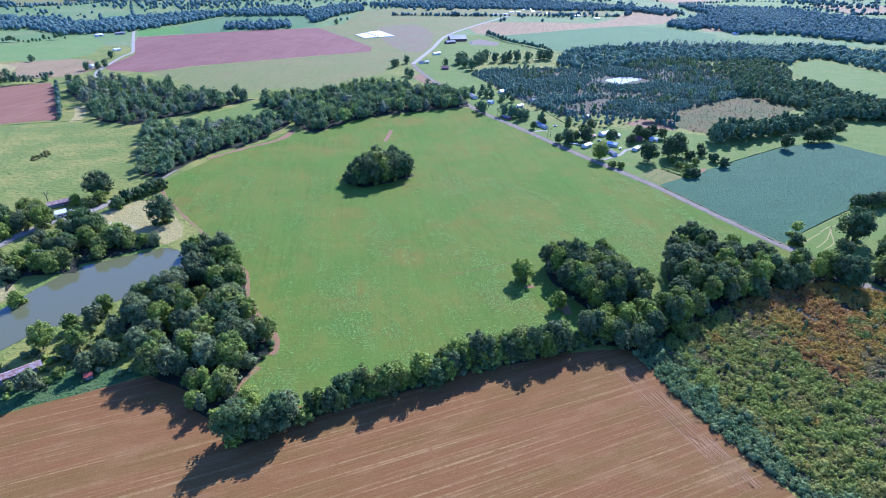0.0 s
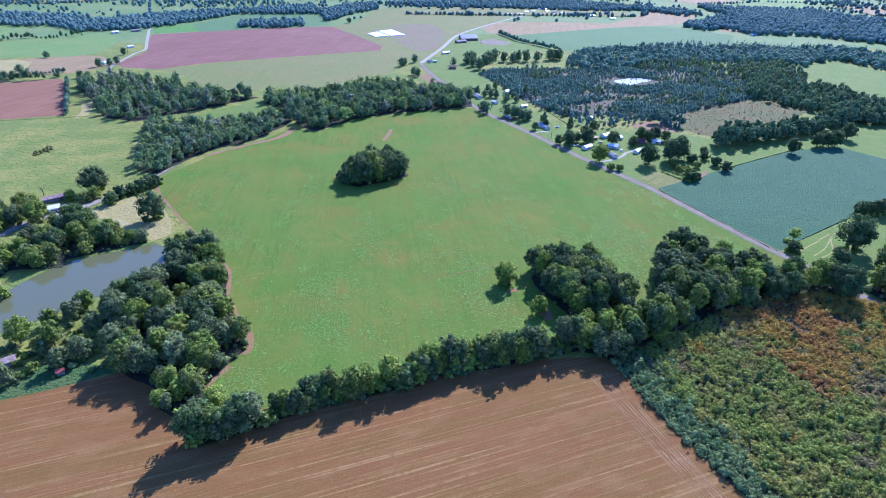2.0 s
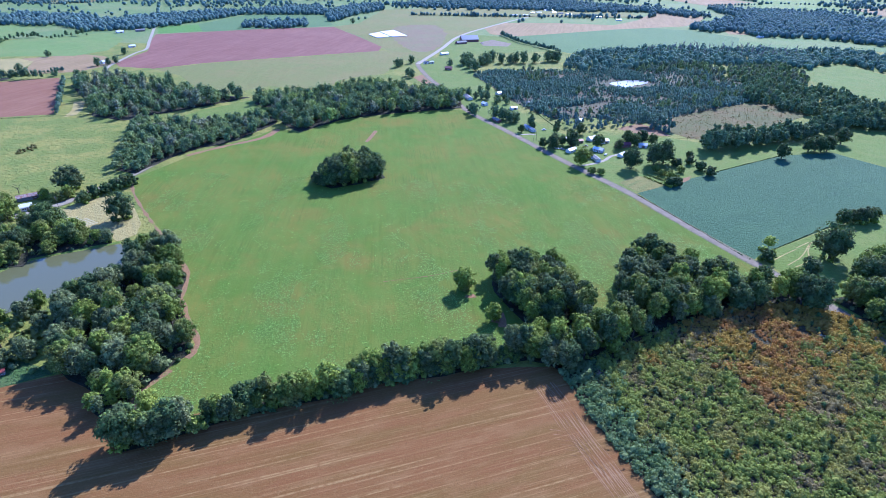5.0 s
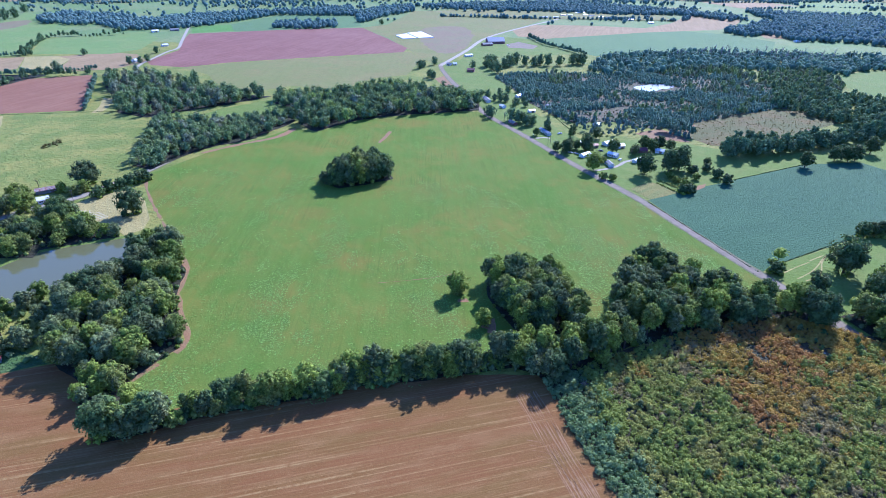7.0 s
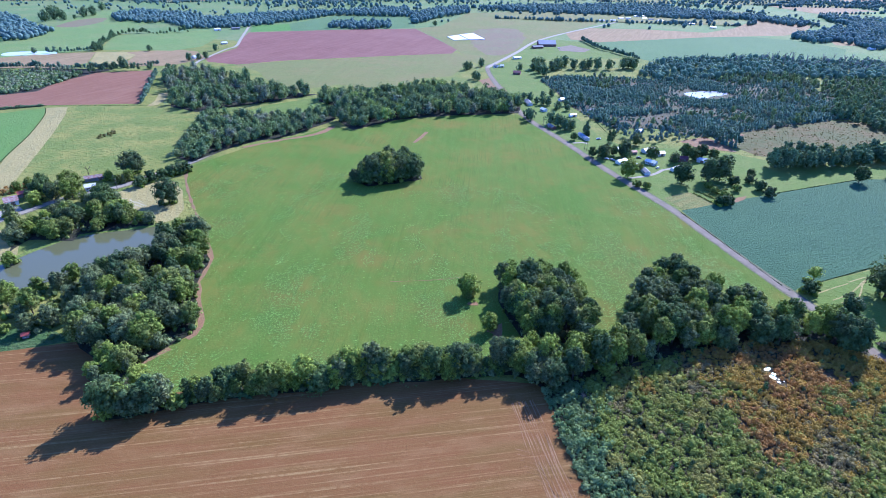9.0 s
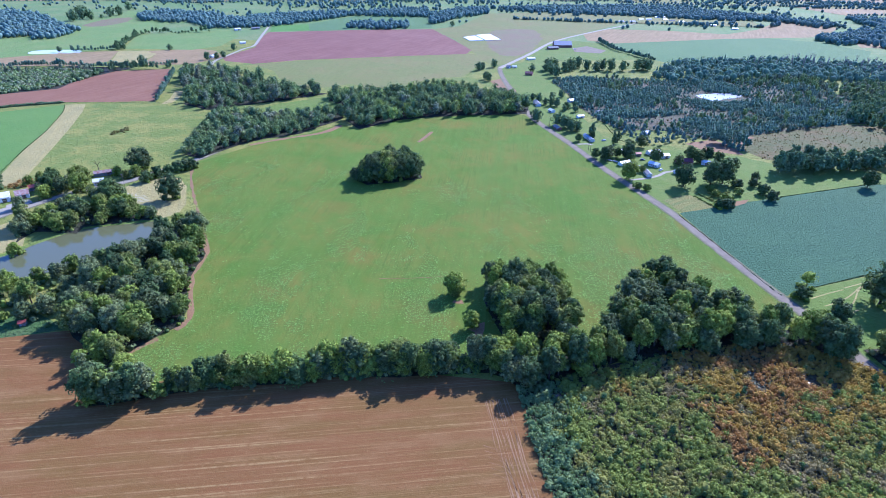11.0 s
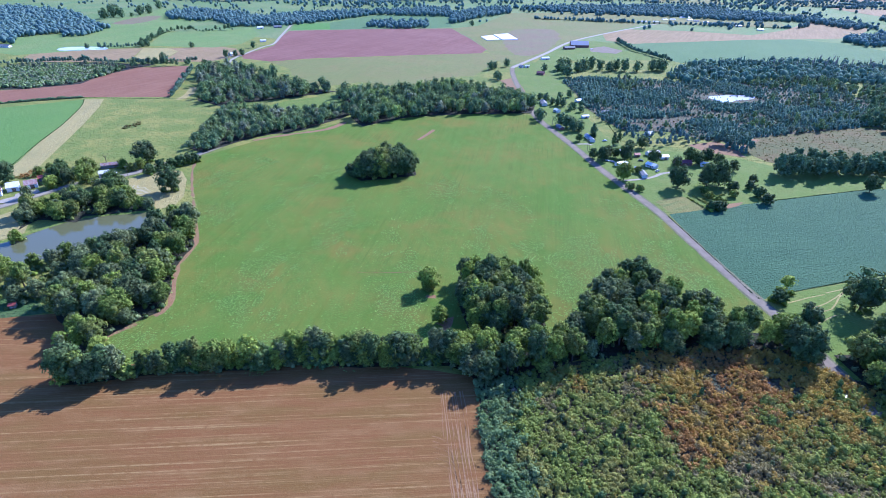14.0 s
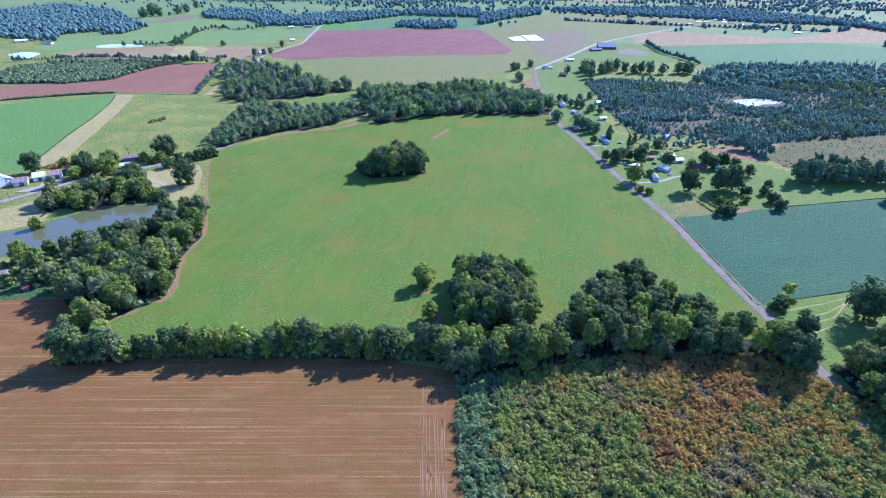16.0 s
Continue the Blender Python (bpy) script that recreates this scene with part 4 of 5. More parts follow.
# single trees and bushes: shape, shade, where, size and the places
SINGLES = [
    ("oak", "dark", "beside the hay patch", 1.2, [(-203, 373)]),
    ("oak", "dark", "in the pasture by the lane", 1.45, [(-276, 424)]),
    ("bush", "dark", "along the lane", 1.6, [(-250, 400), (-248, 411), (-244, 421), (-240, 427), (-237, 434), (-234, 439)]),
    ("round", "mid", "round the farm sheds", 0.75, [(-339, 366), (-336, 375), (-317, 369), (-315, 375), (-317, 395), (-305, 391), (-285, 405), (-272, 401), (-268, 408)]),
    ("oak", "yellow", "beside the farm sheds", 0.62, [(-301, 345), (-306, 352)]),
    ("oak", "mid", "shading the lane by the sheds", 1.1, [(-285, 365)]),
    ("round", "olive", "beside the lane", 0.8, [(-302, 325), (-271, 333), (-270, 340)]),
    ("oak", "dark", "behind the sheds", 1.1, [(-347, 342)]),
    ("round", "dark", "between lane and pond", 0.9, [(-255, 358), (-245, 358), (-246, 364)]),
    ("round", "mid", "on the pond's bank", 0.75, [(-238, 265)]),
    ("round", "mid", "beside the road at the farmhouses", 1.55, [(147, 519)]),
    ("round", "dark", "over the farmhouses", 1.6, [(191, 514), (214, 526), (224, 531)]),
    ("round", "dark", "behind the maroon-roofed house", 0.95, [(239, 573), (228, 588)]),
    ("oak", "dark", "beside the farmhouses", 0.85, [(126, 564), (147, 579), (203, 587), (219, 591), (171, 573)]),
    ("round", "dark", "among the farmhouses", 0.9, [(137, 580), (145, 576), (148, 572), (116, 571), (129, 576), (210, 583), (192, 571), (149, 607), (160, 618)]),
    ("bush", "dark", "at the garden's end", 1.35, [(214, 474), (220, 476), (235, 524), (248, 531), (252, 514), (256, 501)]),
    ("bush", "mid", "in the farmyard", 1.0, [(161, 496), (154, 498), (158, 543), (233, 527), (233, 508), (220, 493), (222, 485), (214, 499), (212, 508)]),
    ("round", "dark", "in the cattle pasture", 0.7, [(252, 545)]),
    ("oak", "dark", "beside the soybeans", 0.95, [(341, 555), (376, 577), (384, 581), (388, 577), (396, 581), (422, 606)]),
    ("oak", "dark", "along the road", 0.8, [(46, 687), (42, 700), (70, 677), (78, 670), (83, 670), (94, 662), (87, 657)]),
    ("round", "dark", "in the roadside gardens", 0.68, [(111, 634), (98, 621), (109, 651), (76, 756), (83, 769), (73, 744), (86, 744)]),
    ("cedar", "dark", "beside the lawns", 1.1, [(133, 613), (137, 626), (110, 644), (101, 783), (111, 770)]),
    ("high", "yellow", "at the soybean field's corner", 0.95, [(245, 358)]),
    ("bush", "dark", "at the soybean field's corner", 1.3, [(240, 347)]),
    ("oak", "dark", "in the roadside meadow", 1.4, [(281, 351)]),
    ("oak", "dark", "beside the crop", 0.7, [(320, 408), (328, 411), (335, 411), (344, 415)]),
    ("oak", "dark", "on the far hill", 0.8, [(-280, 1551), (-82, 988), (-86, 977), (-67, 1014), (-60, 908), (-53, 896), (0, 995), (22, 1001)]),
    ("oak", "dark", "in the far pasture", 0.75, [(-893, 930), (-708, 1008), (-807, 983), (-802, 993), (-825, 1011), (-661, 877), (-658, 839), (-648, 843), (-1267, 1397), (-1268, 1432), (-1270, 1467)]),
    ("oak", "dark", "in copses across the far pasture", 1.6, [(-1378, 1469), (-1370, 1480), (-1290, 1416), (-1295, 1497), (-1284, 1518), (-1374, 1658), (-1289, 1356), (-1300, 1398), (-1360, 1462)]),
    ("oak", "dark", "round the far farm", 0.8, [(-573, 936), (-563, 950), (-558, 964), (-592, 1047), (-532, 839), (-550, 850), (-323, 722), (-301, 735), (-261, 738), (-279, 741)]),
    ("oak", "dark", "in a row behind the lawns", 1.15, [(24, 1017), (33, 1032), (59, 1021), (70, 1047), (85, 1032), (100, 1028), (110, 1042), (124, 1037), (143, 1040), (166, 1055), (176, 1064), (183, 1057), (42, 959), (32, 984), (51, 1007)]),
    ("round", "dark", "behind the roadside gardens", 0.85, [(27, 792), (36, 785), (46, 772), (54, 769), (61, 766), (51, 805), (74, 756), (62, 820)]),
]
for shape, shade, where, size, places in SINGLES:
    rng = np.random.default_rng(len(where) + len(places))
    for x, y in places:
        tree(shape, shade, x, y, size * rng.uniform(0.88, 1.12), where, "single trees", int(rng.integers(6)), rng.uniform(0, 6.28), 0.78 if "in the pasture" in where else 1.0)

# ---- growth that nobody could count ----
rng = np.random.default_rng(19)


def grass_tuft(rng, blades):
    """A low cushion of grass: blades that lie almost flat, one over another."""
    at = np.concatenate([rng.normal(size=(blades, 2)) * 0.28, rng.uniform(0.06, 0.17, (blades, 1))], 1)
    a = rng.uniform(0, 6.283, (blades, 1)) + np.array((0, 2.1, 4.2))
    r = rng.uniform(0.22, 0.42, (blades, 1))
    v = np.stack([at[:, :1] + np.cos(a) * r, at[:, 1:2] + np.sin(a) * r, at[:, 2:] + rng.uniform(-0.05, 0.05, (blades, 3))], -1)
    return v.reshape(-1, 3), np.arange(blades * 3).reshape(-1, 3)


TUFT = [grass_tuft(rng, 5) for k in range(8)]
TUFT_LEAF = leaf_material("tall_grass_tufts", (0.129, 0.219, 0.043), (0.144, 0.237, 0.049), (0.138, 0.224, 0.046))
tufts = scatter(MEADOW, 1.05, 20, 0.5)
tufts = tufts[tufts[:, 1] < 470]
rng = np.random.default_rng(23)
drift = np.array([noise.noise((x / 30 + y / 90, y / 62 - x / 120, 1.7)) + 0.6 * noise.noise((x / 9, y / 14, 5.1)) for x, y in tufts])
tufts = tufts[(drift > 0.2) & (rng.random(len(tufts)) < np.clip(drift * 1.5, 0.03, 0.75)) | (rng.random(len(tufts)) < 0.02)]
spread("meadow_tufts", TUFT, tufts, (0.6, 1.25), 24, TUFT_LEAF, "pale green tufts of taller grass in the meadow", "grass")
rng = np.random.default_rng(77)
SHRUB = [foliage(rng, [(np.array((0, 0, 0.9)), 1.5, 0.75), (np.array((0.9, 0.5, 0.6)), 1.0, 0.8), (np.array((-0.7, -0.8, 0.7)), 1.1, 0.9)], 1, 42, 0.5, 0.7) for k in range(5)]
MARSH_SHRUB = [foliage(rng, [(np.array((0, 0, 0.5)), 0.95, 0.8)] + [(np.array((*rng.normal(size=2) * 0.55, rng.uniform(0.5, 1.5))), rng.uniform(0.35, 0.7), rng.uniform(0.8, 1.3)) for j in range(4)], 1, 40, 0.25, 0.85, 1, 0.8) for k in range(12)]
LOW_SHRUB = [foliage(rng, [(np.array((0, 0, 0.5)), 0.95, 0.85), (np.array((0.4, 0.3, 1.0)), 0.55, 1.0)], 1, 16, 0.34, 0.85, 1, 0.8) for k in range(8)]
FAR_TREE = [foliage(rng, [(np.array((0, 0, 4.8)), 5.6, 1.1), (np.array((2.0, 1.0, 9.0)), 3.2, 1.0)], 1, 8, 1.9, 0.95, 1) for k in range(5)]
ROW_TREE = [broad_crown(rng, 8.5, 13.0, 1, 12, 330, 0.7, 0.25, 0.8) for k in range(5)]
MID_TREE = [broad_crown(rng, 9.0, 12.0, 1, 4, 110, 1.0, 0.0) for k in range(5)]


def spruce(rng, width, height, tiers):
    pieces = []
    for k in range(tiers):
        z0, z1 = height * k / (tiers + 0.6), height * min(1.0, (k + 1.9) / (tiers + 0.6))
        n, r = 7, width / 2 * (1 - k / (tiers + 0.3))
        a = np.arange(n) * 6.283 / n + rng.uniform(0, 1)
        rr = r * rng.uniform(0.7, 1.25, n)
        v = np.concatenate([np.stack([np.cos(a) * rr, np.sin(a) * rr, z0 + rng.uniform(-0.3, 0.3, n)], 1), [[0, 0, z1]]])
        pieces.append((v, np.array([(i, (i + 1) % n, n) for i in range(n)])))
    return joined(pieces)


TALL_PINE = [spruce(rng, 5.0, 12.0, 4) for k in range(3)]
PINE = [spruce(rng, 5.5, 7.0, 3) for k in range(3)] + [foliage(rng, [(np.array((0, 0, 2.6)), 2.6, 1.1)], 1, 26, 1.0, 0.8) for k in range(3)]
BLUE_SHRUB = leaf_material("blue_green_shrubs", (0.121, 0.182, 0.069), (0.142, 0.205, 0.076), (0.166, 0.201, 0.082), 0.03, 0.0, (0.82, 1.22))
GREEN_SHRUB = leaf_material("green_shrubs", (0.163, 0.208, 0.042), (0.212, 0.246, 0.049), (0.252, 0.212, 0.060), 0.03, 0.0, (0.82, 1.22))
RUST_SHRUB = leaf_material("rusty_shrubs", (0.267, 0.197, 0.041), (0.312, 0.240, 0.047), (0.305, 0.176, 0.040), 0.03, 0.0, (0.82, 1.22))
RED_SHRUB = leaf_material("reddish_shrubs", (0.284, 0.171, 0.052), (0.294, 0.183, 0.053), (0.270, 0.135, 0.045), 0.03, 0.0, (0.82, 1.22))
BROWN_SHRUB = leaf_material("withered_shrubs", (0.209, 0.176, 0.076), (0.237, 0.197, 0.086), (0.201, 0.184, 0.070), 0.03, 0.0, (0.82, 1.22))
# pines and far woods: raised, bluish base colours imitate haze over distance
HAZED_PINE = leaf_material("hazed_young_pines", (0.101, 0.171, 0.102), (0.117, 0.189, 0.108), (0.143, 0.186, 0.112), 0.02, 0.05, (0.7, 1.3))
HAZED_FAR_LEAF = leaf_material("far_woods", (0.100, 0.165, 0.135), (0.120, 0.190, 0.148), (0.140, 0.187, 0.150), 0.02, 0.06, (0.8, 1.2))
DRY_LEAF = leaf_material("dry_weeds", (0.137, 0.125, 0.040), (0.156, 0.136, 0.044), (0.118, 0.125, 0.037))

HEDGE_LINE = [(-84, 168), (-62, 180), (-34, 193), (-5, 204), (13, 212), (49, 226), (79, 236), (95, 235)]
for k, shade in enumerate(("mid", "dark", "olive")):
    along = np.array([[p.x - 0.3, p.y + 0.9] for p in smooth_line(HEDGE_LINE, 3.2)])
    along += np.random.default_rng(330 + k).normal(size=along.shape) * 1.6
    spread("hedge_shrubs", SHRUB, along, (0.9, 2.0), 333 + k, LEAF[shade], SHADES[shade] + " shrubs filling the hedgerow", "shrubs")
SKIRT = np.array([(x + 3.2 * math.cos(k * 2.1 + x), y + 3.2 * math.sin(k * 2.1 + x)) for *_, places in SINGLES for x, y in places for k in range(3) if y < 480])
spread("tree_foot_shrubs", SHRUB, SKIRT, (0.9, 1.7), 320, LEAF["mid"], "low shrubs round the feet of single trees", "shrubs")
for shade, share in (("mid", 0), ("dark", 1), ("olive", 2)):
    spots = np.concatenate([scatter(o, 6.0, s * 3 + share, 0.5, 0.66) for o, s in UNDER])
    spread("undergrowth", LOW_SHRUB, spots, (1.1, 2.6), 300 + share, LEAF[shade], SHADES[shade] + " undergrowth beneath the trees", "undergrowth")

MARSH_EDGE = [(95, 226), (107, 193), (116, 172)] + [(136, 138), (172, 136), (290, 215), (285, 268)] + [(246, 290), (230, 296), (187, 283), (158, 267), (133, 250)]
spots = scatter(MARSH_EDGE, 1.55, 31, 0.75)
edge_a, edge_b = np.array((106, 192)), np.array((95, 223))
pools = np.array(POOLS)
spots = spots[np.min(np.hypot(spots[:, :1] - pools[:, 0], spots[:, 1:] - pools[:, 1] + 1.0), axis=1) > 2.2]
along = (edge_a - edge_b) / np.linalg.norm(edge_a - edge_b)
away = np.abs((spots[:, 0] - edge_b[0]) * along[1] - (spots[:, 1] - edge_b[1]) * along[0])
blotch = np.array([noise.noise((x / 26, y / 26, 0.5)) + 0.5 * noise.noise((x / 8, y / 8, 4)) for x, y in spots])
line_a, line_b = np.array((160, 268)), np.array((203, 200))
slope = (line_b - line_a) / np.linalg.norm(line_b - line_a)
east = (spots[:, 1] - line_a[1]) * slope[0] - (spots[:, 0] - line_a[0]) * slope[1]
grit = np.random.default_rng(6).normal(size=len(spots))
olive = (spots[:, 0] - 243) * 0.86 + (spots[:, 1] - 255) * -0.5 + blotch * 26 + grit * 6 > 0
kind = np.where(away + blotch * 16 + grit * 3 < 17, 0, np.where(east + blotch * 34 + grit * 6 > 0, np.where(olive, np.where(grit > 1.3, 2, 1), np.where(blotch + grit * 0.15 > 0.28, 3, 2)), np.where(blotch + grit * 0.2 > 0.72, 2, 1)))
swell = np.array([1.0 + 0.75 * noise.noise((x / 5.5, y / 5.5, 3.1)) + 0.5 * noise.noise((x / 2.2, y / 2.2, 1.4)) for x, y in spots]).clip(0.45, 1.8)
wither = np.array([noise.noise((x / 17, y / 17, 9.2)) + 0.4 * noise.noise((x / 5, y / 5, 2.6)) for x, y in spots]) + grit * 0.2 - np.abs(east - 4) * 0.007
kind = np.where((wither > 0.24) & (kind > 0), 4, kind)
for k, (mat, label) in enumerate(((BLUE_SHRUB, "dense blue-green shrubs along the stubble's edge"), (GREEN_SHRUB, "tangled green marsh shrubs"), (RUST_SHRUB, "rusty yellow-brown marsh shrubs turning colour"), (RED_SHRUB, "reddish brown marsh shrubs turning colour"), (BROWN_SHRUB, "withered grey-brown marsh shrubs"))):
    spread("marsh_shrubs", MARSH_SHRUB, spots[kind == k], ((0.8, 1.7), (0.6, 1.6), (0.7, 1.5), (0.7, 1.4), (0.75, 1.25))[k], 40 + k, mat, label, "shrubs", 0.0, swell[kind == k])
spread("marsh_saplings", MID_TREE, scatter(MARSH_EDGE, 11, 33, 0.5, 0.5), (0.2, 0.46), 44, LEAF["dark"], "dark saplings dotted through the marsh shrubs", "shrubs")

PINES = [(38, 924), (74, 970), (243, 969), (333, 1020), (402, 977), (446, 928), (489, 882), (520, 845), (447, 786), (398, 781), (367, 760), (288, 704), (267, 685), (232, 664), (185, 688), (142, 677), (117, 710), (89, 770), (67, 848)]
spots = scatter(PINES, 4.1, 51, 0.42, 0.05, 12)
spots = spots[~inside(spots, [(131, 734), (157, 733), (219, 771), (270, 801), (262, 776), (202, 731), (167, 692), (139, 690)]) | (np.random.default_rng(8).random(len(spots)) < 0.15)]
lake = np.array((268, 882))
spots = spots[np.hypot((spots[:, 0] - lake[0]) / 44, (spots[:, 1] - lake[1] + 6) / 30) > 1]
sheet("plantation_floor", PINES, 0.12, field_material("plantation_floor", (0.093, 0.093, 0.046), (0.124, 0.099, 0.056), (0.074, 0.099, 0.043), 0, 0, None, 0.5, 40, 4.0, 0.5), "brown weedy ground between young pines", "ground")
patch = np.array([noise.noise((x / 62, y / 62, 3.3)) + 0.5 * noise.noise((x / 17, y / 17, 8)) for x, y in spots])
luck = np.random.default_rng(9).random(len(spots))
for lo, hi, keep, sizes, label in ((-0.5, 0.0, 0.5, (0.4, 0.75), "patchy stand of small young pines"), (0.0, 0.28, 0.95, (0.55, 0.95), "dense plantation of young dark pines"), (0.28, 9, 1.0, (0.7, 1.25), "taller dark pines in the plantation")):
    spread("pine_plantation", PINE, spots[(patch > lo) & (patch <= hi) & (luck < keep)], sizes, 52, HAZED_PINE, label, "pines")
for k, shade in enumerate(("mid", "olive", "dark")):
    few = scatter(PINES, 15, 150 + k, 0.5, 0.45)
    few = few[[noise.noise((x / 80, y / 80, 6.1)) + (x - 260) / 420 > 0.05 for x, y in few]]
    few = few[np.hypot((few[:, 0] - lake[0]) / 44, (few[:, 1] - lake[1] + 6) / 30) > 1]
    spread("plantation_broadleaves", MID_TREE, few, (0.45, 0.95), 154 + k, HAZED_LEAF[shade], SHADES[shade] + " self-sown trees among the pines", "trees")
spread("plantation_weeds", LOW_SHRUB, scatter(PINES, 9, 160, 0.5, 0.35), (0.5, 1.2), 161, DRY_LEAF, "dry brown weeds between the young pines", "weeds")
spread("mixed_saplings", MID_TREE, scatter([(114, 709), (142, 691), (185, 688), (232, 664), (259, 648), (254, 622), (235, 648), (204, 644), (163, 624), (141, 649)], 9, 53, 0.45, 0.15), (0.4, 0.75), 54, HAZED_FAR_LEAF, "scrubby saplings at the plantation's edge", "shrubs")
spread("clearing_weeds", LOW_SHRUB, scatter([(249, 681), (290, 714), (376, 770), (428, 781), (476, 745), (417, 698), (367, 656), (301, 603), (273, 612), (259, 634)], 3.6, 55, 0.9, 0.3), (0.35, 0.95), 56, DRY_LEAF, "dry brown weeds in the clearing", "weeds", 0.4)
spread("pasture_row", ROW_TREE, scatter([(269, 567), (318, 577), (376, 609), (454, 658), (514, 661), (538, 698), (480, 702), (397, 649), (337, 617), (287, 599)], 7.5, 57, 0.45, 0.05), (1.1, 1.6), 58, HAZED_LEAF["dark"], "dark row of trees behind the cattle pasture", "trees", 3.0)
SCRUB_LAND = [(-796, 564), (-858, 674), (-839, 739), (-731, 790), (-655, 775), (-640, 720), (-640, 668), (-671, 618), (-691, 622)]
for k, shade in enumerate(("mid", "dark", "olive")):
    spread("scrub", LOW_SHRUB, scatter(SCRUB_LAND, 8.0, 59 + k, 0.5, 0.1), (2.0, 4.2), 160 + k, HAZED_LEAF[shade], SHADES[shade] + " scrub between the fields", "scrub")
BELT = [(-647, 722), (-651, 748), (-656, 781), (-653, 808), (-638, 823), (-612, 831), (-593, 843), (-585, 856)]
spread("tree_belt", ROW_TREE, np.array([[p.x, p.y] for p in smooth_line(BELT, 6.5)]) + np.random.default_rng(64).normal(size=(len(smooth_line(BELT, 6.5)), 2)) * 2.5, (0.6, 1.15), 65, HAZED_LEAF["dark"], "dark belt of trees above the red field", "trees", 2.0)
GREY_ROW = [(-840, 728), (-819, 737), (-793, 745), (-767, 759), (-741, 767), (-723, 783), (-690, 795)]
spread("tree_row", ROW_TREE, np.array([[p.x, p.y] for p in smooth_line(GREY_ROW, 7.5)]), (0.5, 1.1), 66, HAZED_LEAF["olive"], "row of thin greyish trees behind the scrub", "trees", 1.0)
PASTURE_HEDGE = [(-815, 989), (-832, 1023), (-876, 1096), (-912, 1161), (-924, 1199), (-907, 1227), (-875, 1226), (-845, 1225), (-837, 1250), (-806, 1271)]
spread("tree_belt", ROW_TREE, np.array([[p.x, p.y] for p in smooth_line(PASTURE_HEDGE, 8)]), (0.45, 1.3), 67, HAZED_LEAF["dark"], "overgrown hedge between the far pastures", "trees", 2.0)
spread("hedge", MID_TREE, np.concatenate([np.array([[p.x, p.y] for p in smooth_line(l, 4.5)]) for l in ([(-917, 719), (-870, 764), (-788, 811), (-694, 824), (-648, 843), (-600, 889)], [(-442, 646), (-491, 725), (-553, 823)], [(-872, 939), (-831, 973), (-810, 999)], [(92, 1384), (127, 1271), (154, 1229), (184, 1178), (199, 1158)])]), (0.4, 1.0), 61, HAZED_PINE, "dark hedges between the far fields", "hedges")
PINE_ROW = np.array([[p.x + d, p.y + d] for d in (0, 5) for p in smooth_line([(232, 655), (240, 650), (250, 642), (257, 634)], 4.0)])
spread("pine_row", TALL_PINE + ROW_TREE, PINE_ROW, (0.8, 1.1), 64, HAZED_PINE, "dense dark row of pines beside the clearing", "trees")
spread("field_hedge", LOW_SHRUB, np.concatenate([np.array([[p.x, p.y] for p in smooth_line(l, 1.2)]) for l in ([(183, 450), (209, 392), (227, 352), (230, 347)], [(241, 355), (268, 374), (310, 403), (356, 428)], [(-538, 595), (-511, 566), (-462, 497), (-427, 439), (-384, 374)], [(-552, 604), (-473, 626), (-397, 649)], [(266, 512), (347, 565)], [(109, 751), (137, 644), (161, 622)])]), (0.3, 0.6), 62, LEAF["dark"], "thin dark hedge of weeds along field edges", "hedges")
spread("low_hedge", SHRUB, np.array([[p.x, p.y] for p in smooth_line([(-697, 414), (-677, 464), (-648, 514), (-605, 560), (-552, 604)], 1.8)]), (0.8, 1.7), 63, HAZED_LEAF["dark"], "dense dark hedge below the red field", "hedges")

FAR_WOODS = [
    [(448, 930), (518, 877), (548, 814), (561, 731), (634, 662), (586, 605), (508, 652), (469, 683), (454, 704), (395, 790)],
    [(187, 995), (214, 1122), (256, 1157), (370, 1206), (487, 1219), (619, 1212), (663, 1170), (595, 1015), (554, 1046), (420, 1042), (333, 1020), (233, 950)],
    [(537, 1111), (710, 1239), (837, 1139), (1011, 1055), (781, 792), (712, 955), (679, 1085), (596, 1043)],
    [(537, 1526), (636, 1564), (668, 1407), (791, 1393), (909, 1246), (1064, 1115), (1342, 1432), (1180, 1648), (1080, 1940), (915, 1967), (757, 1795)],
    [(-1870, 1139), (-1826, 1305), (-1849, 1513), (-1538, 1469), (-1195, 1239), (-1103, 1171), (-1167, 1004), (-1070, 917), (-1138, 916), (-1240, 912), (-1343, 803)],
    [(-1240, 1533), (-1206, 1646), (-1053, 1621), (-890, 1512), (-731, 1529), (-677, 1490), (-739, 1373), (-844, 1320), (-957, 1410), (-1099, 1396)],
    [(-902, 1452), (-863, 1643), (-784, 1700), (-630, 1854), (-481, 1979), (-380, 1720), (-443, 1733), (-628, 1712), (-675, 1518), (-736, 1422)],
    [(-526, 1433), (-550, 1526), (-407, 1567), (-368, 1477), (-434, 1424)],
    [(-350, 1557), (-414, 1809), (-374, 2011), (-291, 2078), (-256, 1891), (-318, 1707), (-328, 1590)],
    [(-291, 2078), (-54, 2194), (216, 2322), (471, 2143), (662, 1930), (704, 1831), (636, 1786), (559, 1930), (356, 1902), (32, 1976), (-147, 1998)],
    [(557, 1544), (608, 1639), (645, 1531), (590, 1462)],
    [(779, 2124), (968, 1989), (1020, 1810), (883, 1526), (808, 1695), (768, 1903)],
    [(-1195, 1136), (-1190, 1222), (-1112, 1200), (-1048, 1082), (-1080, 1030)],
]
wide = scatter([(-2700, 1900), (2700, 1900), (2700, 3300), (-2700, 3300)], 32, 68, 0.48)
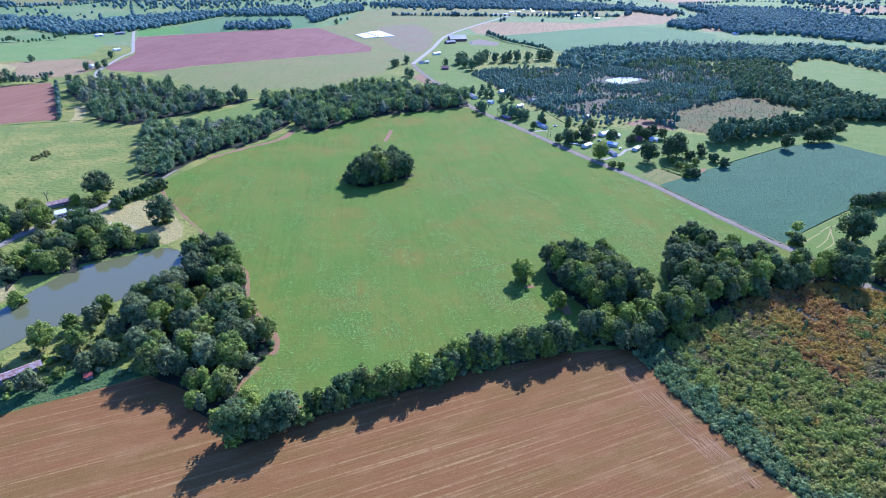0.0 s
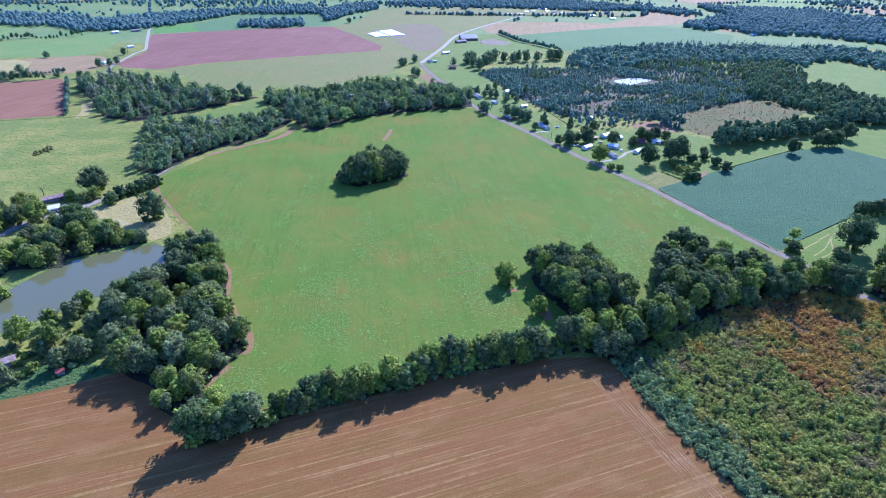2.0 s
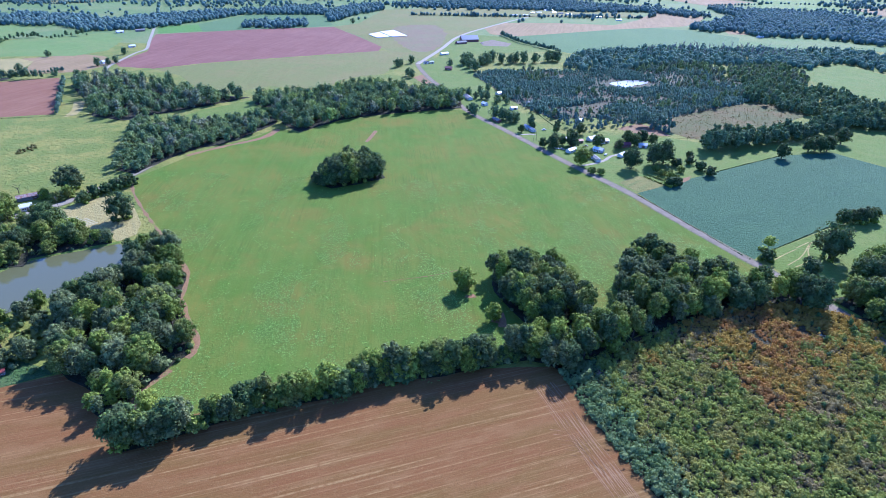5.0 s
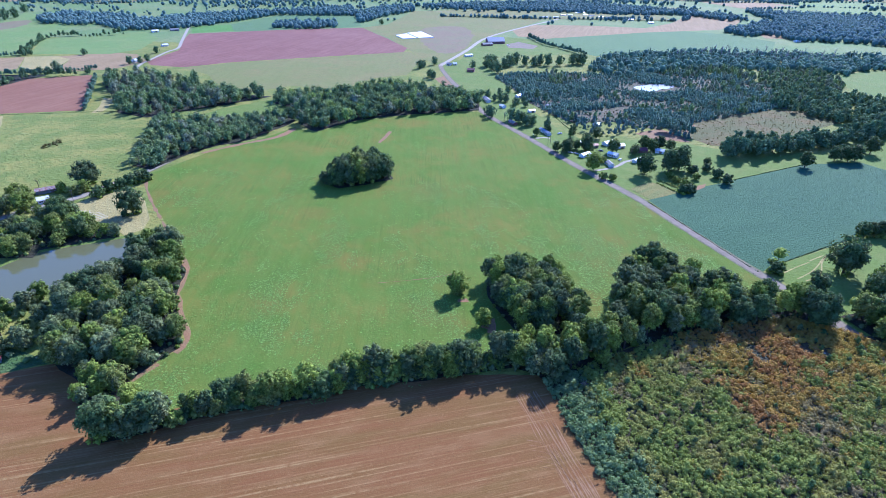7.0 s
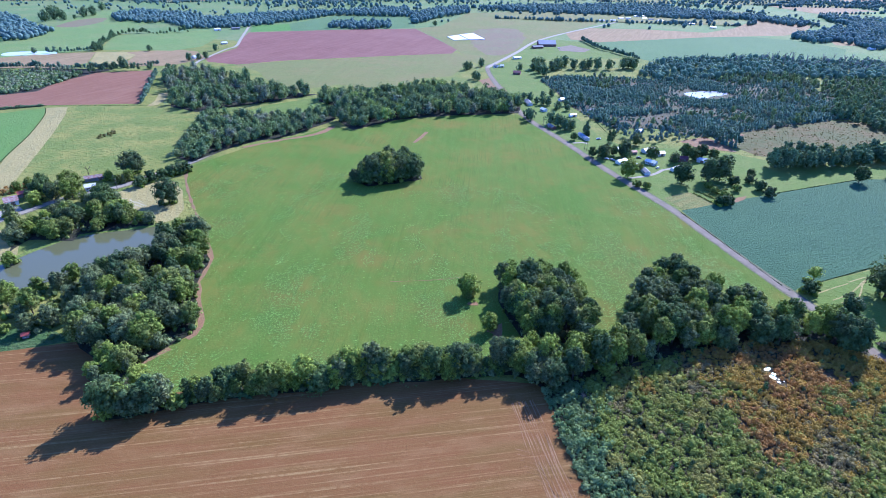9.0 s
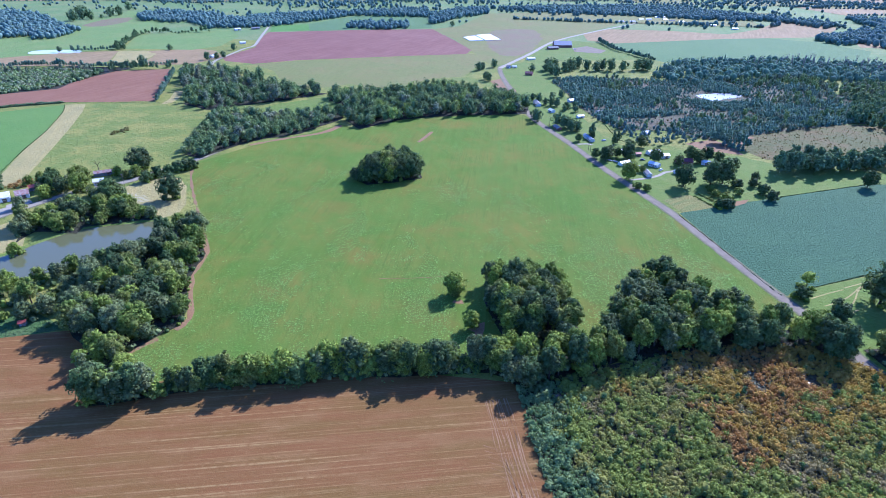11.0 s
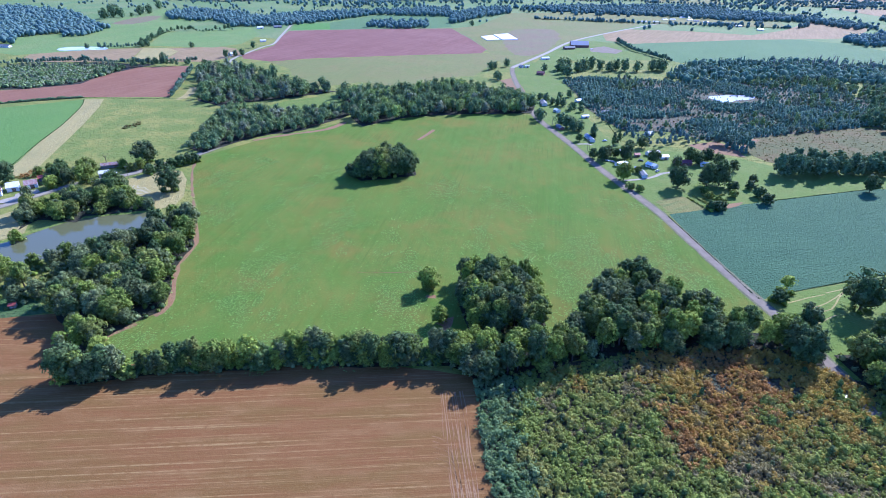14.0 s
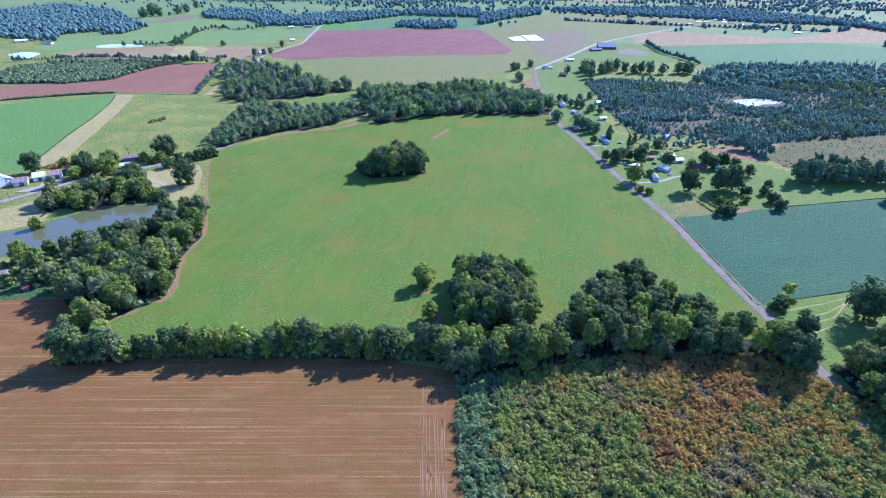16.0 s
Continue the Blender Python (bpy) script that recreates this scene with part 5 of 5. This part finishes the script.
wide = wide[[noise.noise((x / 330, y / 170, 7.7)) + 0.25 * noise.noise((x / 60, y / 60, 2)) > 0.02 for x, y in wide]]
spread("mixed_wood", MID_TREE, scatter(FAR_WOODS[0], 8.0, 70, 0.47, 0.05), (0.8, 1.3), 88, HAZED_LEAF["dark"], "dark broadleaf wood beside the cattle pasture", "woods", 1.5)
GAP_WOOD = [(333, 1025), (420, 1045), (436, 1012), (475, 1020), (516, 1050), (562, 1042), (560, 960), (520, 880), (446, 932), (402, 980)]
for k, shade in enumerate(("dark", "mid", "olive")):
    spread("mixed_wood", MID_TREE, scatter(GAP_WOOD, 12.5, 180 + k, 0.5, 0.1), (0.55, 1.1), 183 + k, HAZED_LEAF[shade], SHADES[shade] + " trees between plantation and far wood", "woods", 1.0)
near_far = np.concatenate([scatter(o, 8.5, 71 + i, 0.47, 0.05) for i, o in enumerate(FAR_WOODS[1:3])])
spread("mixed_wood", TALL_PINE + FAR_TREE[:4], near_far, (0.6, 1.1), 89, HAZED_PINE, "mixed dark pines and broadleaf trees round the plantation", "woods")
SNAG = [trunk_mesh(rng, 15, 0.45, 2.6) for k in range(4)]
spread("bare_snags", SNAG, scatter([(330, 1150), (487, 1225), (619, 1220), (663, 1175), (600, 1090), (460, 1130), (380, 1120)], 13, 171, 0.5, 0.4), (0.8, 1.35), 172, BARK_PALE, "pale bare trunks standing out of the far wood", "dead trees")
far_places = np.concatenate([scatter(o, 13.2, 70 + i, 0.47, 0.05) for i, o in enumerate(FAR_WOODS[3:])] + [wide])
spread("far_woods", FAR_TREE, far_places, (0.85, 1.3), 90, HAZED_FAR_LEAF, "far valley woods with haze blue put into the leaves", "woods")

FAR_EDGES = []
for i in range(46):
    rng = np.random.default_rng(400 + i)
    cx, cy, w, h, a = rng.uniform(-2300, 2300), rng.uniform(1850, 3200), rng.uniform(120, 330), rng.uniform(60, 170), rng.uniform(-0.4, 0.4)
    ring = [(cx + u * w * math.cos(a) - v * h * math.sin(a), cy + u * w * math.sin(a) + v * h * math.cos(a)) for u, v in ((-1, -1), (1, -0.8), (0.9, 1), (-0.9, 0.9))]
    k = int(rng.integers(4))
    FAR_EDGES.append(np.array([[p.x, p.y] for p in smooth_line(ring[:3 + i % 2], 11)]))
    sheet("far_field", ring, 0.3 + i * 0.02, (TAN, FAR_GREEN, FAR_GREEN, OLIVE)[k], ("pale tan", "green", "light green", "olive green")[k] + " field far across the valley", "field", 6.0)

rng = np.random.default_rng(12)
lone = np.stack([rng.uniform(-2000, 2000, 900), rng.uniform(1500, 2700, 900)], 1)
lone = lone[~np.any([inside(lone, o) for o in FIELDS], axis=0)]
edges = np.concatenate(FAR_EDGES)
edges = edges[rng.random(len(edges)) < 0.8] + rng.normal(size=(1, 2))
spread("far_hedgerow_trees", FAR_TREE, np.concatenate([lone, edges]), (0.5, 1.1), 99, HAZED_FAR_LEAF, "scattered trees and hedgerows far across the valley", "trees")

# headland tracks along the stubble's edge
PALE = plain_material("pale_rolled_straw", (0.236, 0.149, 0.074), 0.95, 0, (0.174, 0.102, 0.047), 0.8, 0.1)
p0, p1 = Vector((93, 216)), Vector((112, 171.5))
d = (p1 - p0).normalized()
rng = np.random.default_rng(57)
for k in range(11):
    off = Vector((-d.y, d.x)) * (-0.9 - 0.82 * k - 0.3 * math.sin(k * 2.3))
    bends = [p0 + off * (1 + 0.02 * k) + d * u + Vector(rng.normal(size=2)) * 0.35 for u in (-3, 8, 20, 32, 44, 58, 74)]
    ribbon("stubble_track", [tuple(p) for p in bends], rng.uniform(0.16, 0.4), 0.13, PALE, "pale wheel line along the stubble's edge", "track", wobble=0.25)
for k in range(6):
    turn = Vector((92.5 + 1.3 * k, 188.5 - 2.6 * k))
    ribbon("stubble_track", [tuple(turn + Vector((-5.5, 0.6))), tuple(turn), tuple(turn + Vector((3.4, -2.6))), tuple(turn + Vector((5.8, -7.5)))], 0.25, 0.135, PALE, "pale curved wheel line at the stubble's headland", "track", wobble=0.2)

# ---- buildings ----
WALLS = {
    "white": plain_material("white_siding", (0.663, 0.663, 0.646), 0.6, 0, (0.527, 0.518, 0.493), 1.5),
    "grey": plain_material("grey_boards", (0.223, 0.217, 0.211), 0.8, 0, (0.155, 0.149, 0.143), 1.5),
    "brick": plain_material("red_brick", (0.186, 0.093, 0.074), 0.85, 0, (0.149, 0.074, 0.062), 0.8),
}
ROOFS = {
    "white": plain_material("white_metal_roof", (0.680, 0.680, 0.680), 0.4, 0, (0.561, 0.561, 0.552), 2.0),
    "grey": plain_material("grey_shingle_roof", (0.167, 0.174, 0.186), 0.8, 0, (0.124, 0.130, 0.136), 1.5),
    "blue": plain_material("blue_metal_roof", (0.124, 0.161, 0.223), 0.5, 0, (0.161, 0.186, 0.223), 2.0),
    "pale_blue": plain_material("pale_blue_roof", (0.476, 0.510, 0.552), 0.45, 0, (0.391, 0.417, 0.451), 2.0),
    "maroon": plain_material("maroon_roof", (0.136, 0.043, 0.056), 0.7, 0, (0.099, 0.037, 0.043), 2.0),
    "red": plain_material("red_metal_roof", (0.341, 0.074, 0.043), 0.5, 0, (0.248, 0.068, 0.043), 2.0),
    "rust": plain_material("rusty_tin_roof", (0.310, 0.260, 0.236), 0.6, 0, (0.211, 0.087, 0.056), 1.6),
}
GLASS = plain_material("window_glass", (0.031, 0.037, 0.043), 0.1, 0, (0.025, 0.031, 0.037), 1.0, 0.6)
TRIM = plain_material("painted_trim", (0.595, 0.595, 0.578), 0.6)
DOOR = plain_material("painted_door", (0.155, 0.099, 0.062), 0.6)
METAL = plain_material("galvanised_metal", (0.341, 0.347, 0.353), 0.45, 0.7)
TYRE = plain_material("tyre_rubber", (0.019, 0.019, 0.019), 0.9)


def house(a, b, width, eaves, roof, wall, label, name="house", openings=True):
    """A gabled building whose ridge runs from a to b, with walls, roof slabs, door and windows."""
    (ax, ay), (bx, by) = a, b
    width, eaves = width * 0.74, 1.1 + eaves * 0.5
    L = max(3.0, 0.78 * math.hypot(bx - ax, by - ay))
    base = tagged(new(name), label, name.replace("_", " "))
    base.matrix_basis = Matrix.Translation(((ax + bx) / 2, (ay + by) / 2, 0.1)) @ Matrix.Rotation(math.atan2(by - ay, bx - ax), 4, "Z")
    h, w, ridge = L / 2, width / 2, eaves + width * 0.24
    bm = bmesh.new()
    ring = [(-w, 0), (w, 0), (w, eaves), (0, ridge), (-w, eaves)]
    ends = [[bm.verts.new((x, y, z)) for y, z in ring] for x in (-h, h)]
    bm.faces.new(ends[0])
    bm.faces.new(ends[1][::-1])
    for i in range(5):
        bm.faces.new((ends[0][i], ends[1][i], ends[1][(i + 1) % 5], ends[0][(i + 1) % 5]))
    bmesh.ops.recalc_face_normals(bm, faces=bm.faces)
    part("wall", bm, WALLS[wall], base)
    for s in (-1, 1):
        bm = bmesh.new()
        o, t, e = 0.45, 0.16, (ridge - eaves) / w
        prof = [(0, ridge + 0.06), (s * (w + o), eaves - e * o + 0.06), (s * (w + o), eaves - e * o + 0.06 + t), (0, ridge + 0.06 + t)]
        rows = [[bm.verts.new((x, y, z)) for y, z in prof] for x in (-h - o, h + o)]
        bm.faces.new(rows[0])
        bm.faces.new(rows[1][::-1])
        for i in range(4):
            bm.faces.new((rows[0][i], rows[1][i], rows[1][(i + 1) % 4], rows[0][(i + 1) % 4]))
        bmesh.ops.recalc_face_normals(bm, faces=bm.faces)
        part("roof", bm, ROOFS[roof], base)
    if name in ("farm_shed", "barn", "shed", "garage"):
        for s in (-1, 1):
            wide, high = min(3.4, L * 0.34), min(3.0, eaves * 0.82)
            door = part("sliding_door", box(bmesh.new(), (wide, 0.1, high), (h * 0.15, s * (w + 0.04), high / 2)), DOOR, base)
            part("door_brace", box(bmesh.new(), (wide, 0.06, 0.16), (h * 0.15, s * (w + 0.11), high * 0.5)), TRIM, door)
        part("loft_hatch", box(bmesh.new(), (0.08, 1.0, 1.1), (h + 0.03, 0, eaves * 0.95)), DOOR, base)
        return base
    if not openings:
        return base
    for s in (-1, 1):
        part("door", box(bmesh.new(), (1.0, 0.08, 2.05), (h * 0.12, s * (w + 0.03), 1.03)), DOOR, base)
        for u in (-0.62, -0.25, 0.55):
            win = part("window", box(bmesh.new(), (1.25, 0.08, 1.25), (h * u, s * (w + 0.03), eaves * 0.58)), TRIM, base)
            part("pane", box(bmesh.new(), (1.05, 0.05, 1.05), (h * u, s * (w + 0.06), eaves * 0.58)), GLASS, win)
    return base


# farmyard along the western lane
house(*[(-367, 318), (-336, 313)], 17, 6.0, "white", "white", "white metal-roofed farm shed beside the lane", "farm_shed")
house(*[(-336, 315), (-327, 325)], 14, 5.0, "rust", "white", "whitewashed barn with a rust-spotted roof by the lane", "barn")
house(*[(-332, 330), (-325, 338)], 15, 5.5, "white", "white", "bright white-roofed barn with open end", "barn")
house(*[(-324, 339), (-317, 348)], 14, 5.0, "rust", "white", "long barn with rust-streaked tin roof", "barn")
house(*[(-328, 355), (-323, 362)], 8, 3.5, "red", "grey", "small red-roofed shed among trees", "shed")
house(*[(-288, 380), (-281, 387)], 9, 4.2, "white", "white", "small white house half hidden by trees", "house")
house(*[(-305, 396), (-285, 413)], 8, 3.6, "rust", "grey", "long low shed with brown rusty roof", "farm_shed")
house(*[(-211, 194), (-188, 214)], 6.5, 3.8, "rust", "grey", "long trailer with peeling red and white rusted roof", "trailer")
house(*[(-166, 204), (-163, 206)], 4, 1.6, "red", "grey", "small collapsed rusty shed at the wood's edge", "shed", openings=False)
sheet("concrete_yard", [(-320, 304), (-314, 323), (-318, 327), (-311, 341), (-303, 336), (-306, 312)], 0.2, GRAVEL, "pale concrete yard before the sheds", "yard")
# houses along the main road
house(*[(102, 643), (113, 619)], 6, 2.8, "blue", "white", "long blue-roofed mobile home beside the road", "mobile_home")
house(*[(89, 715), (98, 721)], 6, 2.6, "white", "white", "white garden shed on the lawn", "shed")
house(*[(73, 792), (84, 803)], 8, 3.0, "white", "white", "white bungalow behind trees", "house")
house(*[(55, 738), (61, 732)], 8, 3.0, "white", "white", "small white-roofed house near the road", "house")
house(*[(32, 781), (40, 756)], 9, 3.0, "grey", "white", "grey-roofed house at the bend", "house")
house(*[(68, 669), (76, 655)], 7, 2.6, "grey", "brick", "dark-roofed brick house under trees", "house")
house(*[(111, 745), (118, 751)], 6, 2.6, "grey", "white", "small grey-roofed shed on the lawn", "shed")
house(*[(164, 594), (177, 603)], 9, 3.2, "white", "white", "open white-roofed machine shed", "barn")
house(*[(176, 588), (185, 593)], 8, 3.0, "white", "white", "white metal-roofed garage by the barn", "garage")
house(*[(153, 588), (159, 590)], 6, 2.6, "red", "grey", "small orange-red roofed shed", "shed")
house(*[(138, 594), (144, 598)], 7, 2.6, "white", "white", "small white house among trees", "house")
house(*[(138, 553), (148, 563)], 7, 2.8, "pale_blue", "white", "pale blue-roofed house by the road", "house")
house(*[(165, 565), (175, 558)], 8, 3.0, "white", "white", "white-roofed farmhouse in the yard", "house")
house(*[(161, 543), (165, 528)], 6, 2.6, "grey", "white", "pale trailer home beside the drive", "mobile_home")
house(*[(188, 577), (206, 581)], 10, 3.0, "maroon", "brick", "low maroon-roofed brick house", "house")
house(*[(212, 581), (222, 578)], 8, 3.0, "pale_blue", "white", "pale blue-roofed shed behind trees", "barn")
house(*[(186, 544), (194, 553)], 6, 2.6, "white", "white", "white shed at the end of the drive", "shed")
house(*[(162, 666), (170, 669)], 9, 2.2, "white", "white", "white greenhouse at the pines' edge", "greenhouse", openings=False)
# far buildings
house(*[(1, 1277), (45, 1288)], 36, 7.0, "blue", "brick", "long brick hall with a bluish roof", "hall")
house(*[(-4, 1236), (20, 1250)], 14, 4.0, "grey", "brick", "low brick wing beside the hall", "hall")
house(*[(-25, 1100), (-10, 1110)], 10, 3.2, "white", "white", "white far house beside the road", "house")
house(*[(-46, 1014), (-38, 1011)], 9, 3.2, "grey", "white", "grey far house at the bend", "house")
house(*[(-37, 1016), (-29, 1018)], 7, 3.0, "white", "white", "white far shed at the bend", "shed")
house(*[(-8, 963), (6, 962)], 12, 4.0, "maroon", "brick", "dark red barn in the distance", "barn")
house(*[(-578, 952), (-575, 965)], 12, 3.6, "pale_blue", "white", "pale blue-roofed far barn among trees", "barn")
house(*[(-627, 1121), (-618, 1132)], 10, 3.4, "white", "white", "white far farmhouse by the lane", "house")
house(*[(-890, 1391), (-876, 1407)], 14, 4.0, "white", "white", "white distant barn among trees", "barn")
house(*[(-737, 1339), (-719, 1355)], 12, 4.0, "grey", "grey", "grey distant barn by the lane", "barn")
house(*[(-764, 1309), (-752, 1323)], 12, 4.0, "white", "white", "pale distant shed by the lane", "shed")
house(*[(-1145, 876), (-1130, 901)], 14, 4.0, "white", "white", "long white distant poultry house", "barn")
house(*[(-1076, 888), (-1045, 892)], 12, 4.0, "grey", "white", "grey distant house among trees", "house")
for x, y in [(141, 1780), (171, 1789), (194, 1855), (216, 1862), (242, 1933), (260, 1874), (277, 1849), (299, 1826), (322, 1804), (349, 1783), (375, 1764), (417, 1699), (257, 1938)] + [(668, 1407), (818, 1132), (817, 1120), (971, 1704)]:
    i = int(x) % 3
    house((x - 9 + i, y - 2 * i), (x + 9, y + 3), 10, 3.2, ("white", "grey", "white")[i], "white", ("white-roofed", "grey-roofed", "pale metal-roofed")[i] + " house in the distant village", "house")


def car(x, y, turn, colour, label):
    """A parked car: body, glass house, wheels with rims, lights."""
    base = tagged(new("car"), label, "car", "parked cars")
    base.matrix_basis = Matrix.Translation((x, y, 0.12)) @ Matrix.Rotation(radians(turn), 4, "Z")
    paint = plain_material("car_paint_" + colour, {"white": (0.75, 0.75, 0.75), "dark": (0.05, 0.06, 0.09), "silver": (0.45, 0.46, 0.48)}[colour], 0.3, 0, None, 2.0, 0.6)
    part("body", box(bmesh.new(), (4.7, 1.85, 0.75), (0, 0, 0.68), 0.18), paint, base)
    bm = box(bmesh.new(), (2.5, 1.6, 0.6), (-0.25, 0, 1.3), 0.15)
    for v in bm.verts:
        if v.co.z > 1.35:
            v.co.x = -0.25 + (v.co.x + 0.25) * 0.74
            v.co.y *= 0.86
    part("cabin", bm, GLASS, base)
    part("roof", box(bmesh.new(), (1.75, 1.3, 0.06), (-0.25, 0, 1.62), 0.02), paint, base)
    for sx in (-1.45, 1.45):
        for sy in (-0.86, 0.86):
            bm = bmesh.new()
            bmesh.ops.create_cone(bm, cap_ends=True, segments=12, radius1=0.34, radius2=0.34, depth=0.22, matrix=Matrix.Translation((sx, sy, 0.34)) @ Matrix.Rotation(radians(90), 4, "X"))
            wheel = part("wheel", bm, TYRE, base)
            bm = bmesh.new()
            bmesh.ops.create_cone(bm, cap_ends=True, segments=10, radius1=0.19, radius2=0.19, depth=0.24, matrix=Matrix.Translation((sx, sy * 1.01, 0.34)) @ Matrix.Rotation(radians(90), 4, "X"))
            part("rim", bm, METAL, wheel)
    for sy in (-0.6, 0.6):
        part("headlight", box(bmesh.new(), (0.08, 0.35, 0.16), (2.33, sy, 0.78)), TRIM, base)


car(*(123, 630), 20, "white", "white car parked on the lawn")
car(*(130, 566), -40, "white", "white car parked by the road")
car(*(135, 564), -35, "silver", "silver car parked beside a house")
car(*(157, 554), 10, "silver", "silver car parked in the farmyard")
car(*(175, 551), 60, "white", "white car parked beside the farmhouse")
car(*(160, 576), 0, "dark", "dark car parked in the yard")
car(*(-281, 391), 15, "white", "white car parked by the lane")
car(*(-299, 347), 15, "dark", "dark car parked in the farmyard")
car(*(51, 1251), 0, "white", "white car parked beside the hall")

# poles along the roads
WOOD = plain_material("weathered_pole", (0.161, 0.130, 0.099), 0.9, 0, (0.112, 0.093, 0.074), 0.8)
for x, y in [(109, 591)] + [(-291, 321), (-260, 385), (-257, 467), (-298, 288)] + [(62, 672), (111, 587)]:
    base = tagged(new("utility_pole"), "weathered wooden utility pole beside the road", "utility pole", "utility poles")
    base.matrix_basis = Matrix.Translation((x, y, 0.05))
    bm = bmesh.new()
    bmesh.ops.create_cone(bm, cap_ends=True, segments=8, radius1=0.19, radius2=0.13, depth=11, matrix=Matrix.Translation((0, 0, 5.4)))
    part("pole", bm, WOOD, base)
    part("crossarm", box(bmesh.new(), (2.2, 0.12, 0.14), (0, 0, 10.3)), WOOD, base)
    for u in (-0.95, 0, 0.95):
        part("insulator", box(bmesh.new(), (0.1, 0.1, 0.2), (u, 0, 10.47)), TRIM, base)

# a bare tree and a brush heap in the western pasture
bare = tagged(new("bare_tree"), "leafless grey tree beside the lane", "tree")
bare.matrix_basis = Matrix.Translation((*(-312, 412), 0))
link_tris("trunk", *trunk_mesh(np.random.default_rng(3), 10, 0.3, 5), BARK).parent = bare
spread("weed_bank", MARSH_SHRUB, scatter([(-356, 352), (-356, 372), (-344, 382), (-330, 370), (-340, 356)], 2.2, 94, 0.6), (0.6, 1.1), 95, RED_SHRUB, "reddish brown weeds behind the farm sheds", "weeds")
spread("brush_heap", SHRUB, scatter([(-384, 504), (-394, 524), (-387, 535), (-379, 528), (-375, 510)], 4, 91, 0.5), (0.6, 1.1), 92, DRY_LEAF, "low heap of dry brown brush in the pasture", "brush")
spread("garden_rows", SHRUB, np.concatenate([np.array([[p.x, p.y] for p in smooth_line(l, 2.2)]) for l in ([(198, 494), (208, 478)], [(202, 499), (212, 486)], [(210, 503), (219, 497)], [(207, 492), (226, 510)], [(212, 486), (227, 498)])]), (0.5, 0.8), 93, GREEN_SHRUB, "rows of green garden bushes", "bushes")

# dead shrubs where hedge, grove and marsh meet
DEAD = plain_material("bleached_twigs", (0.285, 0.223, 0.205), 0.95, 0, (0.211, 0.161, 0.149), 0.5, 0.1)
for spot, tall, wide, name, label in (((113, 225), 3.2, 2.0, "dead_shrub", "bleached leafless shrub at the marsh's corner"), ((112, 245), 10.0, 3.6, "dead_tree", "pinkish grey bare tree between grove and hedge")):
    dead = tagged(new(name), label, "shrub" if tall < 5 else "tree")
    dead.matrix_basis = Matrix.Translation((*spot, 0.1))
    for k in range(4):
        stem = link_tris("stem", *trunk_mesh(np.random.default_rng(60 + k), tall * (1 - 0.1 * k), 0.11 if tall < 5 else 0.2, wide), DEAD)
        stem.rotation_euler.z = k * 1.6
        stem.location = (0.5 * math.cos(k * 1.6), 0.5 * math.sin(k * 1.6), 0)
        stem.parent = dead
